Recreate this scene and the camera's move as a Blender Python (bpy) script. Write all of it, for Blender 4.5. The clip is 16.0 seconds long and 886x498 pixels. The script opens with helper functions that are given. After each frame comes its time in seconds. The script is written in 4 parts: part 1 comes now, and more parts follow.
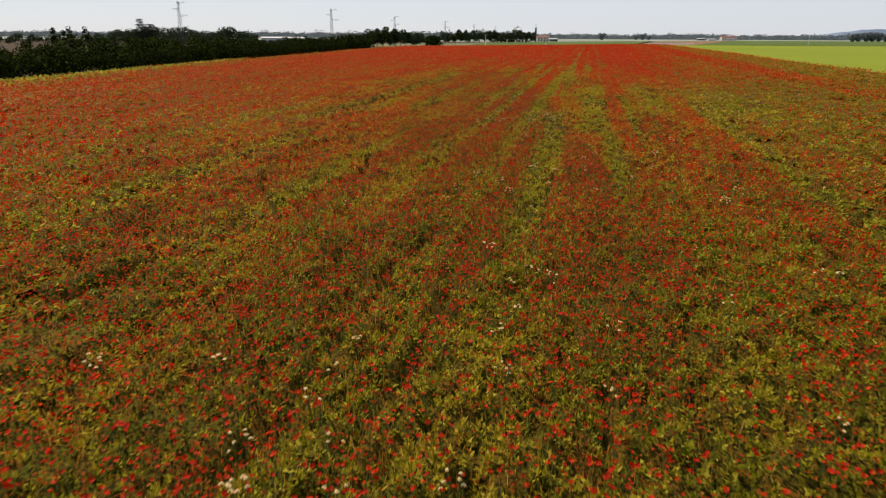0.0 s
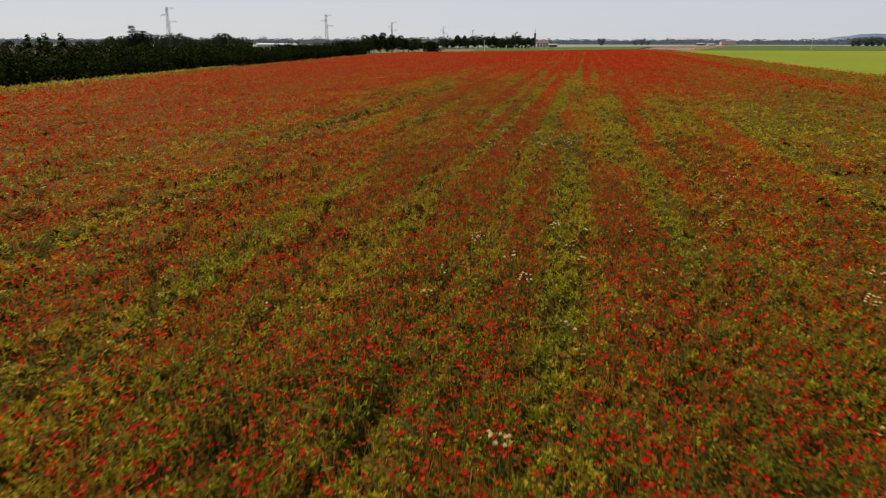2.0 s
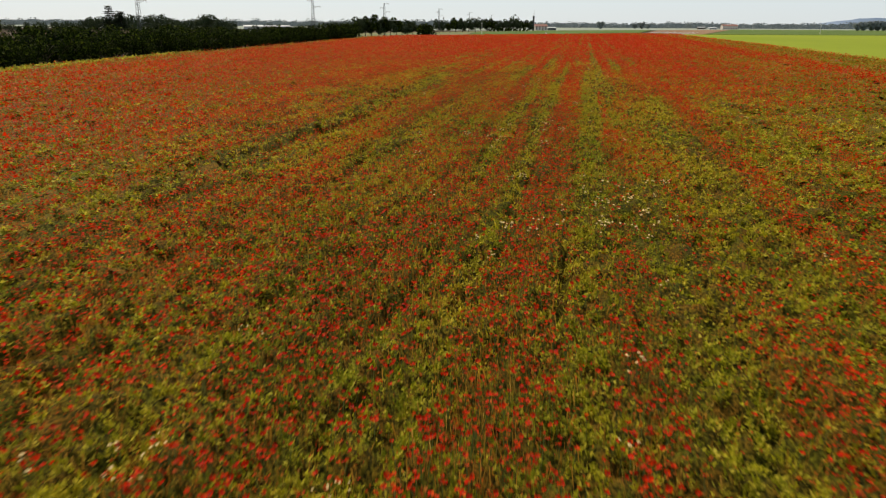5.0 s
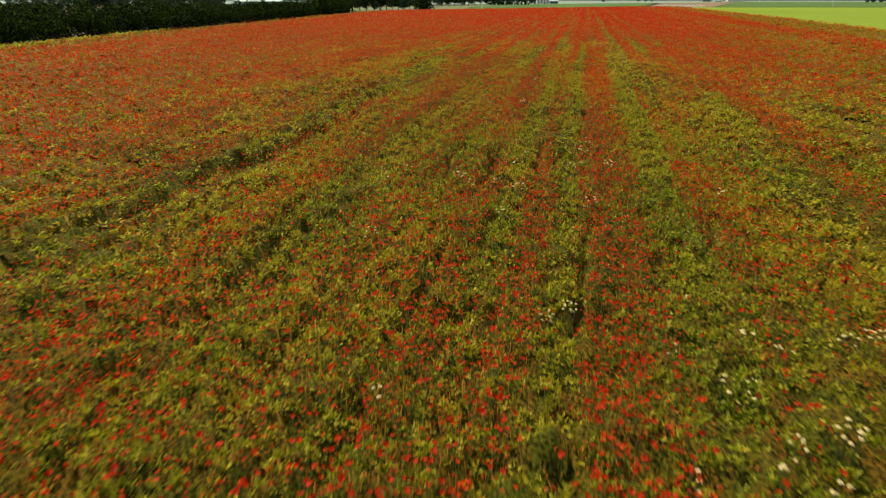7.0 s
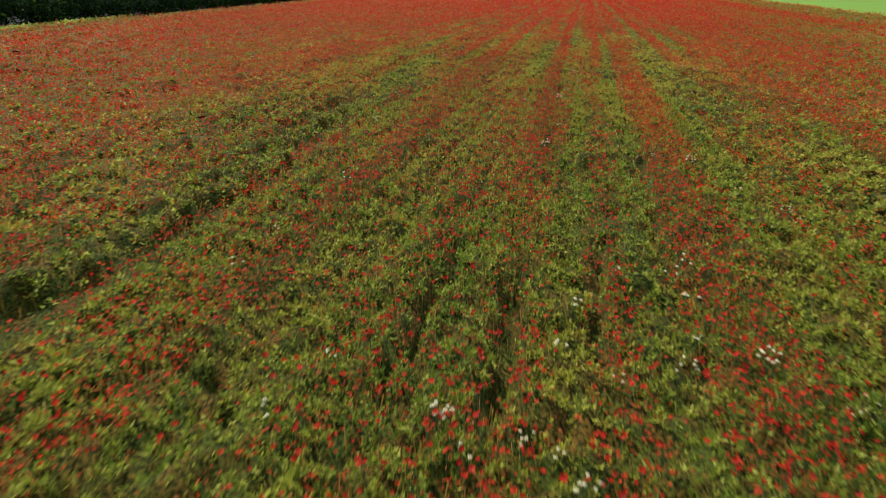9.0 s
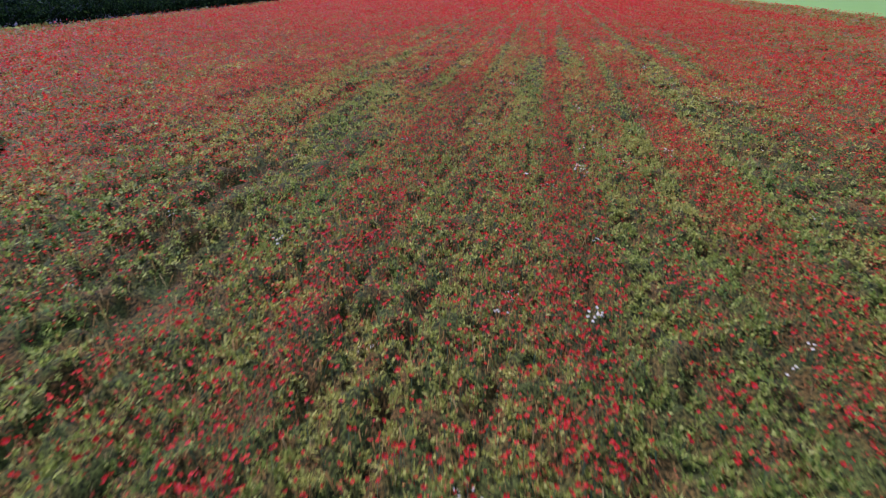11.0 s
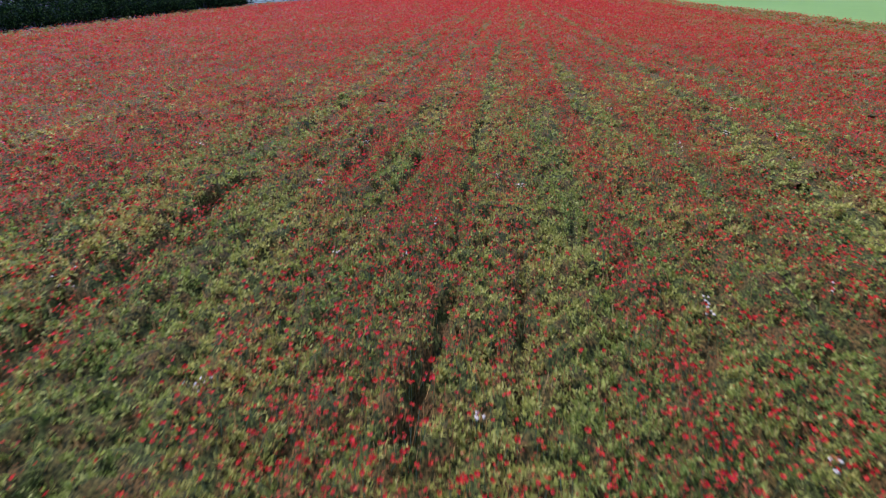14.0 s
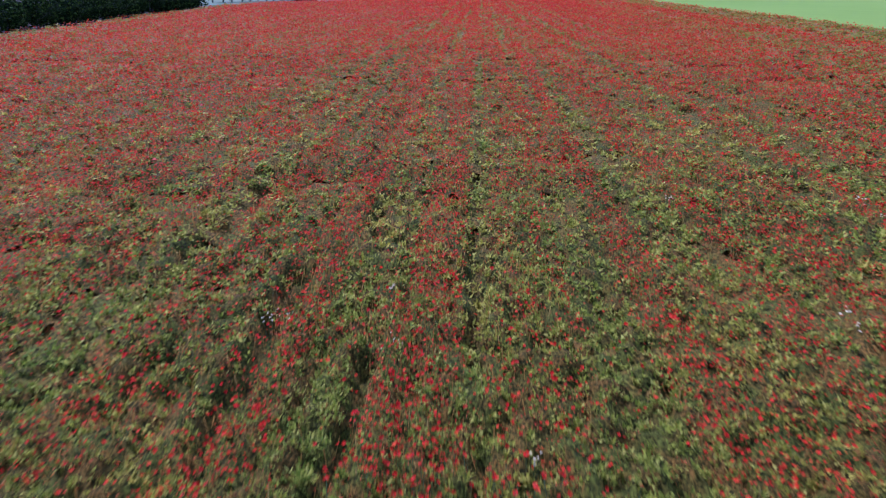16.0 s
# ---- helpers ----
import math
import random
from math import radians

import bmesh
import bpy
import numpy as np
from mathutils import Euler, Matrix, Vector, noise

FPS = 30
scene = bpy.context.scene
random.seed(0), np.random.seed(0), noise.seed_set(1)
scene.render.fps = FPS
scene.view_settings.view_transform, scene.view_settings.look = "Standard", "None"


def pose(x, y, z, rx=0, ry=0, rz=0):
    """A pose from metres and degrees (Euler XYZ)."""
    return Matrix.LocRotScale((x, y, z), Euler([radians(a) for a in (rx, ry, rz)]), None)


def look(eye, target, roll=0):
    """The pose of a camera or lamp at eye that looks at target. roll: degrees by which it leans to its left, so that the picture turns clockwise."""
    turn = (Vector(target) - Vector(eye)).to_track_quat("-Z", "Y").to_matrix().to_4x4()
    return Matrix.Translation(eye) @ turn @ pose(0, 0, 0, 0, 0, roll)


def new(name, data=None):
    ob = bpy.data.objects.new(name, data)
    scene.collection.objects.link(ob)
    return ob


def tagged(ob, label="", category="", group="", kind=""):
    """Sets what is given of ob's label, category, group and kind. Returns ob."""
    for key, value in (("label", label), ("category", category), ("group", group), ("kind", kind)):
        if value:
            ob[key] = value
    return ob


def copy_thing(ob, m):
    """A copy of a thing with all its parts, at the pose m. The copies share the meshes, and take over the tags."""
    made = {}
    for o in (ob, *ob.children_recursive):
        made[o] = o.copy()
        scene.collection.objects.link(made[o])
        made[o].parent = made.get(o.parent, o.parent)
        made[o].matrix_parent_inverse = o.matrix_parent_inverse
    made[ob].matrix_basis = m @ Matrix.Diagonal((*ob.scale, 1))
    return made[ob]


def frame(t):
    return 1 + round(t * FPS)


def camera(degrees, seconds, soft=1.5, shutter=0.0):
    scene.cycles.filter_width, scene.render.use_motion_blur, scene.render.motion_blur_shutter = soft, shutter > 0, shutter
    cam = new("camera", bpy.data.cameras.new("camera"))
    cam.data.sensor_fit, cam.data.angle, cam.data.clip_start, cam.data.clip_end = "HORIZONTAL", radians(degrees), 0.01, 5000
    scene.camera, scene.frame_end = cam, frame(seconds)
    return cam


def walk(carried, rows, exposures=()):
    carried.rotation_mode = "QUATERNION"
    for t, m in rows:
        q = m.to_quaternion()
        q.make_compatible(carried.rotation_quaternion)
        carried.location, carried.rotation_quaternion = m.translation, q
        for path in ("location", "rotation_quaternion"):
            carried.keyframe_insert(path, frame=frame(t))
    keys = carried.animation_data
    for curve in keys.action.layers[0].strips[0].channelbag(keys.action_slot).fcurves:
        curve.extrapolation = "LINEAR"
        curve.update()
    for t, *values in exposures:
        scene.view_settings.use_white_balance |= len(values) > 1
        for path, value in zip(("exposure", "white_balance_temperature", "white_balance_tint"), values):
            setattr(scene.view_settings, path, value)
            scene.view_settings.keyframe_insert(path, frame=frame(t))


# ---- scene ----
cam = camera(67.0, 16.0, soft=1.2, shutter=0.36)
PATH = [
    (0, (0.854, -2.312, 5.112), (0.760, 7.216, 2.080), 0.28),
    (0.5, (0.931, -0.764, 5.084), (0.830, 8.777, 2.090), 0.08),
    (1, (1.005, 0.991, 5.084), (0.903, 10.537, 2.109), 0.01),
    (1.5, (1.089, 2.906, 5.096), (0.987, 12.455, 2.129), -0.02),
    (2, (1.140, 4.967, 5.096), (1.050, 14.520, 2.141), 0.07),
    (2.5, (1.221, 7.187, 5.091), (1.130, 16.743, 2.145), -0.03),
    (3, (1.311, 9.518, 5.072), (1.223, 19.071, 2.119), -0.05),
    (3.5, (1.389, 11.903, 5.098), (1.309, 21.443, 2.104), -0.03),
    (3.7, (1.410, 12.873, 5.110), (1.339, 22.411, 2.105), 0.05),
    (5.8, (1.805, 24.241, 5.107), (1.779, 33.671, 1.780), 0.33),
    (6, (1.863, 25.325, 5.132), (1.824, 34.743, 1.771), 0.02),
    (6.5, (1.984, 28.064, 5.147), (1.935, 37.455, 1.709), -0.17),
    (7, (2.092, 30.855, 5.129), (2.054, 40.219, 1.621), 0.01),
    (7.5, (2.215, 33.536, 5.163), (2.173, 42.870, 1.574), 0.11),
    (8, (2.316, 36.362, 5.143), (2.289, 45.667, 1.480), 0.21),
    (8.5, (2.395, 39.126, 5.169), (2.389, 48.417, 1.470), 0.39),
    (9, (2.517, 41.934, 5.195), (2.518, 51.221, 1.487), 0.35),
    (9.2, (2.576, 43.027, 5.222), (2.572, 52.312, 1.508), 0.24),
    (11.3, (2.914, 54.428, 5.528), (3.408, 63.697, 1.807), -0.01),
    (11.5, (2.996, 55.600, 5.545), (3.504, 64.868, 1.823), -0.04),
    (12, (3.203, 58.485, 5.571), (3.740, 67.756, 1.862), -0.04),
    (12.5, (3.417, 61.398, 5.579), (3.989, 70.668, 1.872), 0.01),
    (13, (3.647, 64.276, 5.592), (4.290, 73.546, 1.895), 0.09),
    (13.5, (3.898, 67.168, 5.629), (4.674, 76.433, 1.947), -0.02),
    (14, (4.198, 70.034, 5.697), (5.107, 79.290, 2.024), -0.02),
    (14.5, (4.496, 72.951, 5.758), (5.514, 82.204, 2.105), -0.15),
    (15, (4.791, 75.845, 5.964), (5.885, 85.082, 2.295), -0.11),
    (15.5, (5.107, 78.605, 6.168), (6.259, 87.830, 2.485), -0.12),
    (16, (5.436, 81.598, 6.340), (6.741, 90.796, 2.640), -0.16),
]
walk(cam, [(t, look(eye, target, roll)) for t, eye, target, roll in PATH],
     exposures=[(0.0, 0.12, 7300, 19), (0.5, 0.0, 7300, 19), (2.0, -0.1, 7300, 19), (3.7, -0.08, 7300, 17), (6.0, 0.4, 7500, 6), (7.5, 0.42, 6800, -6), (8.5, 0.42, 5300, -7), (9.2, 0.46, 4800, 6), (11.3, 0.58, 4050, 46), (16.0, 0.58, 4050, 42)])

WEST = (-40.4, 7.0, 1.0)      # the field's west edge: x at y = 150, and its bend
EAST = (73.2, 22.1, 0.0)

# ---------------------------------------------------------------- world and light
world = bpy.data.worlds.new("world")
scene.world = world
world.use_nodes = True
wn, wl = world.node_tree.nodes, world.node_tree.links
sky = wn.new("ShaderNodeTexSky")
sky.sky_type, sky.sun_disc = "NISHITA", False
SUN_UP, SUN_AZ = 50.0, -34.0          # degrees over the horizon; from +y towards +x
sky.sun_elevation, sky.sun_rotation = radians(SUN_UP), radians(SUN_AZ)
sky.air_density, sky.dust_density, sky.ozone_density = 1.0, 0.25, 1.5
haze = wn.new("ShaderNodeMix")          # a thin even veil of summer haze over the clear sky
haze.data_type = "RGBA"
haze.inputs[0].default_value = 0.78
haze.inputs[7].default_value = (5.2, 6.6, 8.1, 1)
wl.new(sky.outputs[0], haze.inputs[6])
wl.new(haze.outputs[2], wn["Background"].inputs[0])
wn["Background"].inputs[1].default_value = 0.1
sun = new("sun", bpy.data.lights.new("sun", "SUN"))
sun.data.energy, sun.data.angle, sun.data.color = 5.0, radians(0.6), (1.0, 0.91, 0.76)
sun_way = Vector((math.sin(radians(SUN_AZ)) * math.cos(radians(SUN_UP)), math.cos(radians(SUN_AZ)) * math.cos(radians(SUN_UP)), math.sin(radians(SUN_UP))))
sun.matrix_world = look(sun_way * 60 + Vector((0, 0, 20)), (0, 0, 20))


# ---------------------------------------------------------------- materials
def blank(name):
    m = bpy.data.materials.new(name)
    m.use_nodes = True
    m.node_tree.nodes.clear()
    return m, m.node_tree.nodes, m.node_tree.links


def ramp_node(nodes, stops):
    r = nodes.new("ShaderNodeValToRGB")
    el = r.color_ramp.elements
    while len(el) < len(stops):
        el.new(0.5)
    for e, (at, c) in zip(el, stops):
        e.position, e.color = at, (*c, 1)
    return r


def noise_node(nodes, links, scale, detail=3.0, stretch=None, turn=0.0):
    tc = nodes.new("ShaderNodeTexCoord")
    mp = nodes.new("ShaderNodeMapping")
    mp.inputs["Rotation"].default_value = (0, 0, turn)
    mp.inputs["Scale"].default_value = stretch or (1, 1, 1)
    n = nodes.new("ShaderNodeTexNoise")
    n.inputs["Scale"].default_value, n.inputs["Detail"].default_value = scale, detail
    links.new(tc.outputs["Object"], mp.inputs["Vector"])
    links.new(mp.outputs["Vector"], n.inputs["Vector"])
    return n


def mixed(nodes, links, a, b, fac, mode="MIX"):
    """A colour mix; a, b and fac are sockets or values."""
    mx = nodes.new("ShaderNodeMix")
    mx.data_type, mx.blend_type = "RGBA", mode
    for sock, v in ((mx.inputs[0], fac), (mx.inputs[6], a), (mx.inputs[7], b)):
        if hasattr(v, "is_linked"):
            links.new(v, sock)
        else:
            sock.default_value = (*v, 1) if isinstance(v, tuple) else v
    return mx.outputs[2]


def leafy(name, stops, patch_stops, through_share=0.35, rough=0.6, patch=0.4, gloss=0.12):
    """Thin plant matter: each piece its own tone, patches of another tone, light shining through."""
    m, n, l = blank(name)
    geo = n.new("ShaderNodeNewGeometry")
    r = ramp_node(n, stops)
    l.new(geo.outputs["Random Per Island"], r.inputs[0])
    big = noise_node(n, l, 0.45, 2.0, (1, 0.35, 1), ROW)
    pr = ramp_node(n, patch_stops)
    l.new(big.outputs["Fac"], pr.inputs[0])
    col = mixed(n, l, r.outputs[0], pr.outputs[0], patch)
    d = n.new("ShaderNodeBsdfPrincipled")
    d.inputs["Roughness"].default_value = rough
    d.inputs["Specular IOR Level"].default_value = gloss
    l.new(col, d.inputs["Base Color"])
    t = n.new("ShaderNodeBsdfTranslucent")
    l.new(col, t.inputs["Color"])
    mx = n.new("ShaderNodeMixShader")
    mx.inputs[0].default_value = through_share
    l.new(d.outputs[0], mx.inputs[1])
    l.new(t.outputs[0], mx.inputs[2])
    out = n.new("ShaderNodeOutputMaterial")
    l.new(mx.outputs[0], out.inputs[0])
    return m


def solid(name, a, b, scale=2.0, rough=0.8, bump=0.0, metal=0.0, stretch=None, detail=4.0):
    """A solid surface that varies between two tones at two scales."""
    m, n, l = blank(name)
    n1 = noise_node(n, l, scale, detail, stretch)
    n2 = noise_node(n, l, scale * 9, 2.0, stretch)
    f = n.new("ShaderNodeMath")
    f.operation = "MULTIPLY_ADD"
    l.new(n2.outputs["Fac"], f.inputs[0])
    f.inputs[1].default_value = 0.4
    l.new(n1.outputs["Fac"], f.inputs[2])
    r = ramp_node(n, [(0.45, a), (0.95, b)])
    l.new(f.outputs[0], r.inputs[0])
    d = n.new("ShaderNodeBsdfPrincipled")
    d.inputs["Roughness"].default_value, d.inputs["Metallic"].default_value = rough, metal
    d.inputs["Specular IOR Level"].default_value = 0.5 if rough < 0.9 else 0.03
    l.new(r.outputs[0], d.inputs["Base Color"])
    if bump:
        bp = n.new("ShaderNodeBump")
        bp.inputs["Strength"].default_value = bump
        l.new(f.outputs[0], bp.inputs["Height"])
        l.new(bp.outputs[0], d.inputs["Normal"])
    out = n.new("ShaderNodeOutputMaterial")
    l.new(d.outputs[0], out.inputs[0])
    return m


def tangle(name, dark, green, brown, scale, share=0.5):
    """Low tangled plants: gap shade painted dark, green leaves and brown stalks mixed at hand and at stride size."""
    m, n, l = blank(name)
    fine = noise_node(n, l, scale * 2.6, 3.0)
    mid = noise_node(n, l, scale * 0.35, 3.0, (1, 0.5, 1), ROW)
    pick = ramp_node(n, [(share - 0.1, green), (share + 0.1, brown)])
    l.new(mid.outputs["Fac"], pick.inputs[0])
    gap_shade = ramp_node(n, [(0.40, (0, 0, 0)), (0.62, (1, 1, 1))])
    l.new(fine.outputs["Fac"], gap_shade.inputs[0])
    col = mixed(n, l, dark, pick.outputs[0], gap_shade.outputs[0])
    d = n.new("ShaderNodeBsdfPrincipled")
    d.inputs["Roughness"].default_value, d.inputs["Specular IOR Level"].default_value = 0.9, 0.05
    l.new(col, d.inputs["Base Color"])
    bp = n.new("ShaderNodeBump")
    bp.inputs["Strength"].default_value = 0.7
    bp.inputs["Distance"].default_value = 0.06
    l.new(fine.outputs["Fac"], bp.inputs["Height"])
    l.new(bp.outputs[0], d.inputs["Normal"])
    out = n.new("ShaderNodeOutputMaterial")
    l.new(d.outputs[0], out.inputs[0])
    return m


ROW = radians(11.2)          # the drill rows run this far east of +y
CR, SR = math.cos(ROW), math.sin(ROW)

GREEN = leafy("field_leaf", [(0.0, (0.04, 0.05, 0.003)), (0.3, (0.155, 0.155, 0.008)), (0.7, (0.345, 0.305, 0.016)), (1.0, (0.60, 0.47, 0.07))],
              [(0.3, (0.10, 0.18, 0.007)), (0.5, (0.28, 0.265, 0.011)), (0.68, (0.50, 0.34, 0.022))], 0.46, 0.6, 0.35, 0.05)
# far clumps of the same plants, in one evened blend of leaf and stalk
WEEDS = leafy("far_weed", [(0.0, (0.10, 0.085, 0.006)), (0.5, (0.20, 0.165, 0.012)), (1.0, (0.32, 0.24, 0.03))],
              [(0.3, (0.15, 0.15, 0.009)), (0.5, (0.22, 0.18, 0.012)), (0.68, (0.33, 0.20, 0.018))], 0.44, 0.6, 0.45, 0.05)
SPENT = leafy("spent_poppy", [(0.0, (0.16, 0.05, 0.008)), (0.35, (0.32, 0.048, 0.008)), (0.7, (0.46, 0.036, 0.006)), (1.0, (0.42, 0.17, 0.03))],
              [(0.3, (0.32, 0.06, 0.010)), (0.7, (0.46, 0.05, 0.009))], 0.44, 0.6, 0.4, 0.05)
STALK = leafy("dry_stalk", [(0.0, (0.14, 0.07, 0.010)), (0.45, (0.30, 0.15, 0.020)), (0.8, (0.38, 0.18, 0.026)), (1.0, (0.48, 0.34, 0.08))],
              [(0.3, (0.23, 0.13, 0.015)), (0.7, (0.38, 0.18, 0.026))], 0.42, 0.6, 0.4, 0.05)
PETAL = leafy("poppy_petal", [(0.0, (0.22, 0.005, 0.002)), (0.45, (0.46, 0.012, 0.002)), (0.8, (0.62, 0.028, 0.004)), (1.0, (0.72, 0.085, 0.012))],
              [(0.3, (0.40, 0.010, 0.002)), (0.7, (0.58, 0.03, 0.004))], 0.44, 0.5, 0.3, 0.04)
DARKEYE = solid("poppy_eye", (0.012, 0.010, 0.010), (0.03, 0.028, 0.012), 40)
WHITE = leafy("white_umbel", [(0.0, (0.50, 0.36, 0.16)), (1.0, (0.74, 0.55, 0.26))], [(0.3, (0.54, 0.39, 0.18)), (0.7, (0.70, 0.52, 0.24))], 0.3)
STEM = leafy("green_stem", [(0.0, (0.05, 0.08, 0.02)), (1.0, (0.12, 0.13, 0.03))], [(0.3, (0.06, 0.09, 0.02)), (0.7, (0.12, 0.13, 0.04))], 0.15)
# one undergrowth in three tones: near darkened for shade, farther lightened as sunlit tops
UNDERFAR_LIT = tangle("far_undergrowth_lit", (0.070, 0.045, 0.004), (0.15, 0.122, 0.010), (0.24, 0.092, 0.011), 1.6)
UNDERMID_LIT = tangle("middle_undergrowth_lit", (0.028, 0.022, 0.002), (0.102, 0.092, 0.007), (0.155, 0.072, 0.008), 6.0)
UNDER_SHADED = tangle("undergrowth", (0.015, 0.013, 0.001), (0.076, 0.073, 0.005), (0.118, 0.057, 0.006), 8.0, 0.52)
SOIL = solid("field_soil", (0.030, 0.022, 0.014), (0.075, 0.055, 0.035), 1.5, 0.95, 0.5)
# near-black tones hold the hedge's shade; few bright leaves stand for sunlit ones
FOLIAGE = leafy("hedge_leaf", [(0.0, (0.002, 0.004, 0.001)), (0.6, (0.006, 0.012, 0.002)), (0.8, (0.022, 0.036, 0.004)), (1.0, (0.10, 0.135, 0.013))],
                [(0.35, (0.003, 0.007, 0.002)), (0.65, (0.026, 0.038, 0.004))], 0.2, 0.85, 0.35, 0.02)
GREYLEAF = leafy("far_leaf", [(0.0, (0.016, 0.026, 0.012)), (0.6, (0.03, 0.043, 0.02)), (1.0, (0.05, 0.064, 0.03))],
                 [(0.35, (0.03, 0.045, 0.022)), (0.65, (0.05, 0.065, 0.03))], 0.15, 0.8, 0.35, 0.02)
CEDAR = leafy("cedar_needle", [(0.0, (0.010, 0.020, 0.012)), (1.0, (0.03, 0.045, 0.028))], [(0.3, (0.012, 0.022, 0.014)), (0.7, (0.03, 0.045, 0.028))], 0.1, 0.8, 0.35, 0.02)
BARK = solid("bark", (0.03, 0.024, 0.018), (0.09, 0.075, 0.055), 5, 0.9, 0.4)


# ---------------------------------------------------------------- helpers
def lattice(ix, iy, seed):
    h = (ix * 374761393 + iy * 668265263 + seed * 9747111) & 0x7FFFFFFF
    h = ((h ^ (h >> 13)) * 1274126177) & 0x7FFFFFFF
    h = h ^ (h >> 16)
    return (h & 0xFFFF) / 65535.0


def vnoise(x, y, seed):
    """Smooth noise from 0 to 1."""
    fx, fy = np.floor(x), np.floor(y)
    ix, iy = fx.astype(np.int64) + 5000, fy.astype(np.int64) + 5000
    ax, ay = x - fx, y - fy
    ax, ay = ax * ax * (3 - 2 * ax), ay * ay * (3 - 2 * ay)
    a = lattice(ix, iy, seed) * (1 - ax) + lattice(ix + 1, iy, seed) * ax
    b = lattice(ix, iy + 1, seed) * (1 - ax) + lattice(ix + 1, iy + 1, seed) * ax
    return a * (1 - ay) + b * ay


def to_rows(x, y):
    return x * CR - y * SR, x * SR + y * CR


def from_rows(u, v):
    return u * CR + v * SR, v * CR - u * SR


def mesh_of(name, verts, faces, material):
    """A mesh from arrays of corners and of triangles or quads."""
    me = bpy.data.meshes.new(name)
    k = faces.shape[1]
    me.vertices.add(len(verts))
    me.vertices.foreach_set("co", np.ascontiguousarray(verts, np.float32).ravel())
    me.loops.add(faces.size)
    me.loops.foreach_set("vertex_index", np.ascontiguousarray(faces, np.int32).ravel())
    me.polygons.add(len(faces))
    me.polygons.foreach_set("loop_start", np.arange(0, faces.size, k, dtype=np.int32))
    me.polygons.foreach_set("loop_total", np.full(len(faces), k, np.int32))
    me.update(calc_edges=True)
    me.materials.append(material)
    return me


def part(name, bm, material, parent, label=""):
    """Links a bmesh as one mesh object under a thing."""
    me = bpy.data.meshes.new(name)
    bm.to_mesh(me)
    bm.free()
    me.materials.append(material)
    ob = new(name, me)
    ob.parent = parent
    return tagged(ob, label) if label else ob


def child(name, me, parent, label=""):
    ob = new(name, me)
    ob.parent = parent
    return tagged(ob, label) if label else ob


def box_bm(x0, x1, y0, y1, z0, z1, bm=None, bevel=0.0):
    bm = bm or bmesh.new()
    made = bmesh.ops.create_cube(bm, size=1, matrix=Matrix.Translation(((x0 + x1) / 2, (y0 + y1) / 2, (z0 + z1) / 2)) @ Matrix.Diagonal((x1 - x0, y1 - y0, z1 - z0, 1)))
    if bevel:
        bmesh.ops.bevel(bm, geom=list({e for v in made["verts"] for e in v.link_edges}), offset=bevel, segments=2, affect="EDGES")
    return bm


def rod_bm(a, b, r0, r1, sides=6, bm=None):
    """A tapered rod from a to b."""
    bm = bm or bmesh.new()
    a, b = Vector(a), Vector(b)
    q = (b - a).to_track_quat("Z", "Y")
    rings = []
    for p, r in ((a, r0), (b, r1)):
        rings.append([bm.verts.new(p + q @ Vector((r * math.cos(i * math.tau / sides), r * math.sin(i * math.tau / sides), 0))) for i in range(sides)])
    for i in range(sides):
        j = (i + 1) % sides
        bm.faces.new((rings[0][i], rings[0][j], rings[1][j], rings[1][i]))
    bm.faces.new(rings[1])
    bm.faces.new(rings[0][::-1])
    return bm


# ---------------------------------------------------------------- plan of the poppy field
def west_edge(y):
    return WEST[0] + WEST[1] * (y - 150) / 100 + WEST[2] * ((y - 150) / 100) ** 2


def east_edge(y):
    return EAST[0] + EAST[1] * (y - 150) / 100 + EAST[2] * ((y - 150) / 100) ** 2


def in_field(x, y):
    return (x > west_edge(y)) & (x < east_edge(y)) & (y > -14) & (y < 330 + 0.95 * x)


def mid_line(y):
    return 1.0 + 0.052 * y


def reach(x, y):
    """About how near the flight line comes to a place while it lies ahead."""
    off = np.abs(x - mid_line(np.clip(y, 0, 90)))
    ahead = np.maximum(np.maximum(off / 0.62, y - 80), 5.0)
    unseen = np.clip(np.abs(x - 1) - 0.8 * (y + 3) - 2, 0, 40)
    return np.sqrt(off**2 + ahead**2) + 3 * unseen


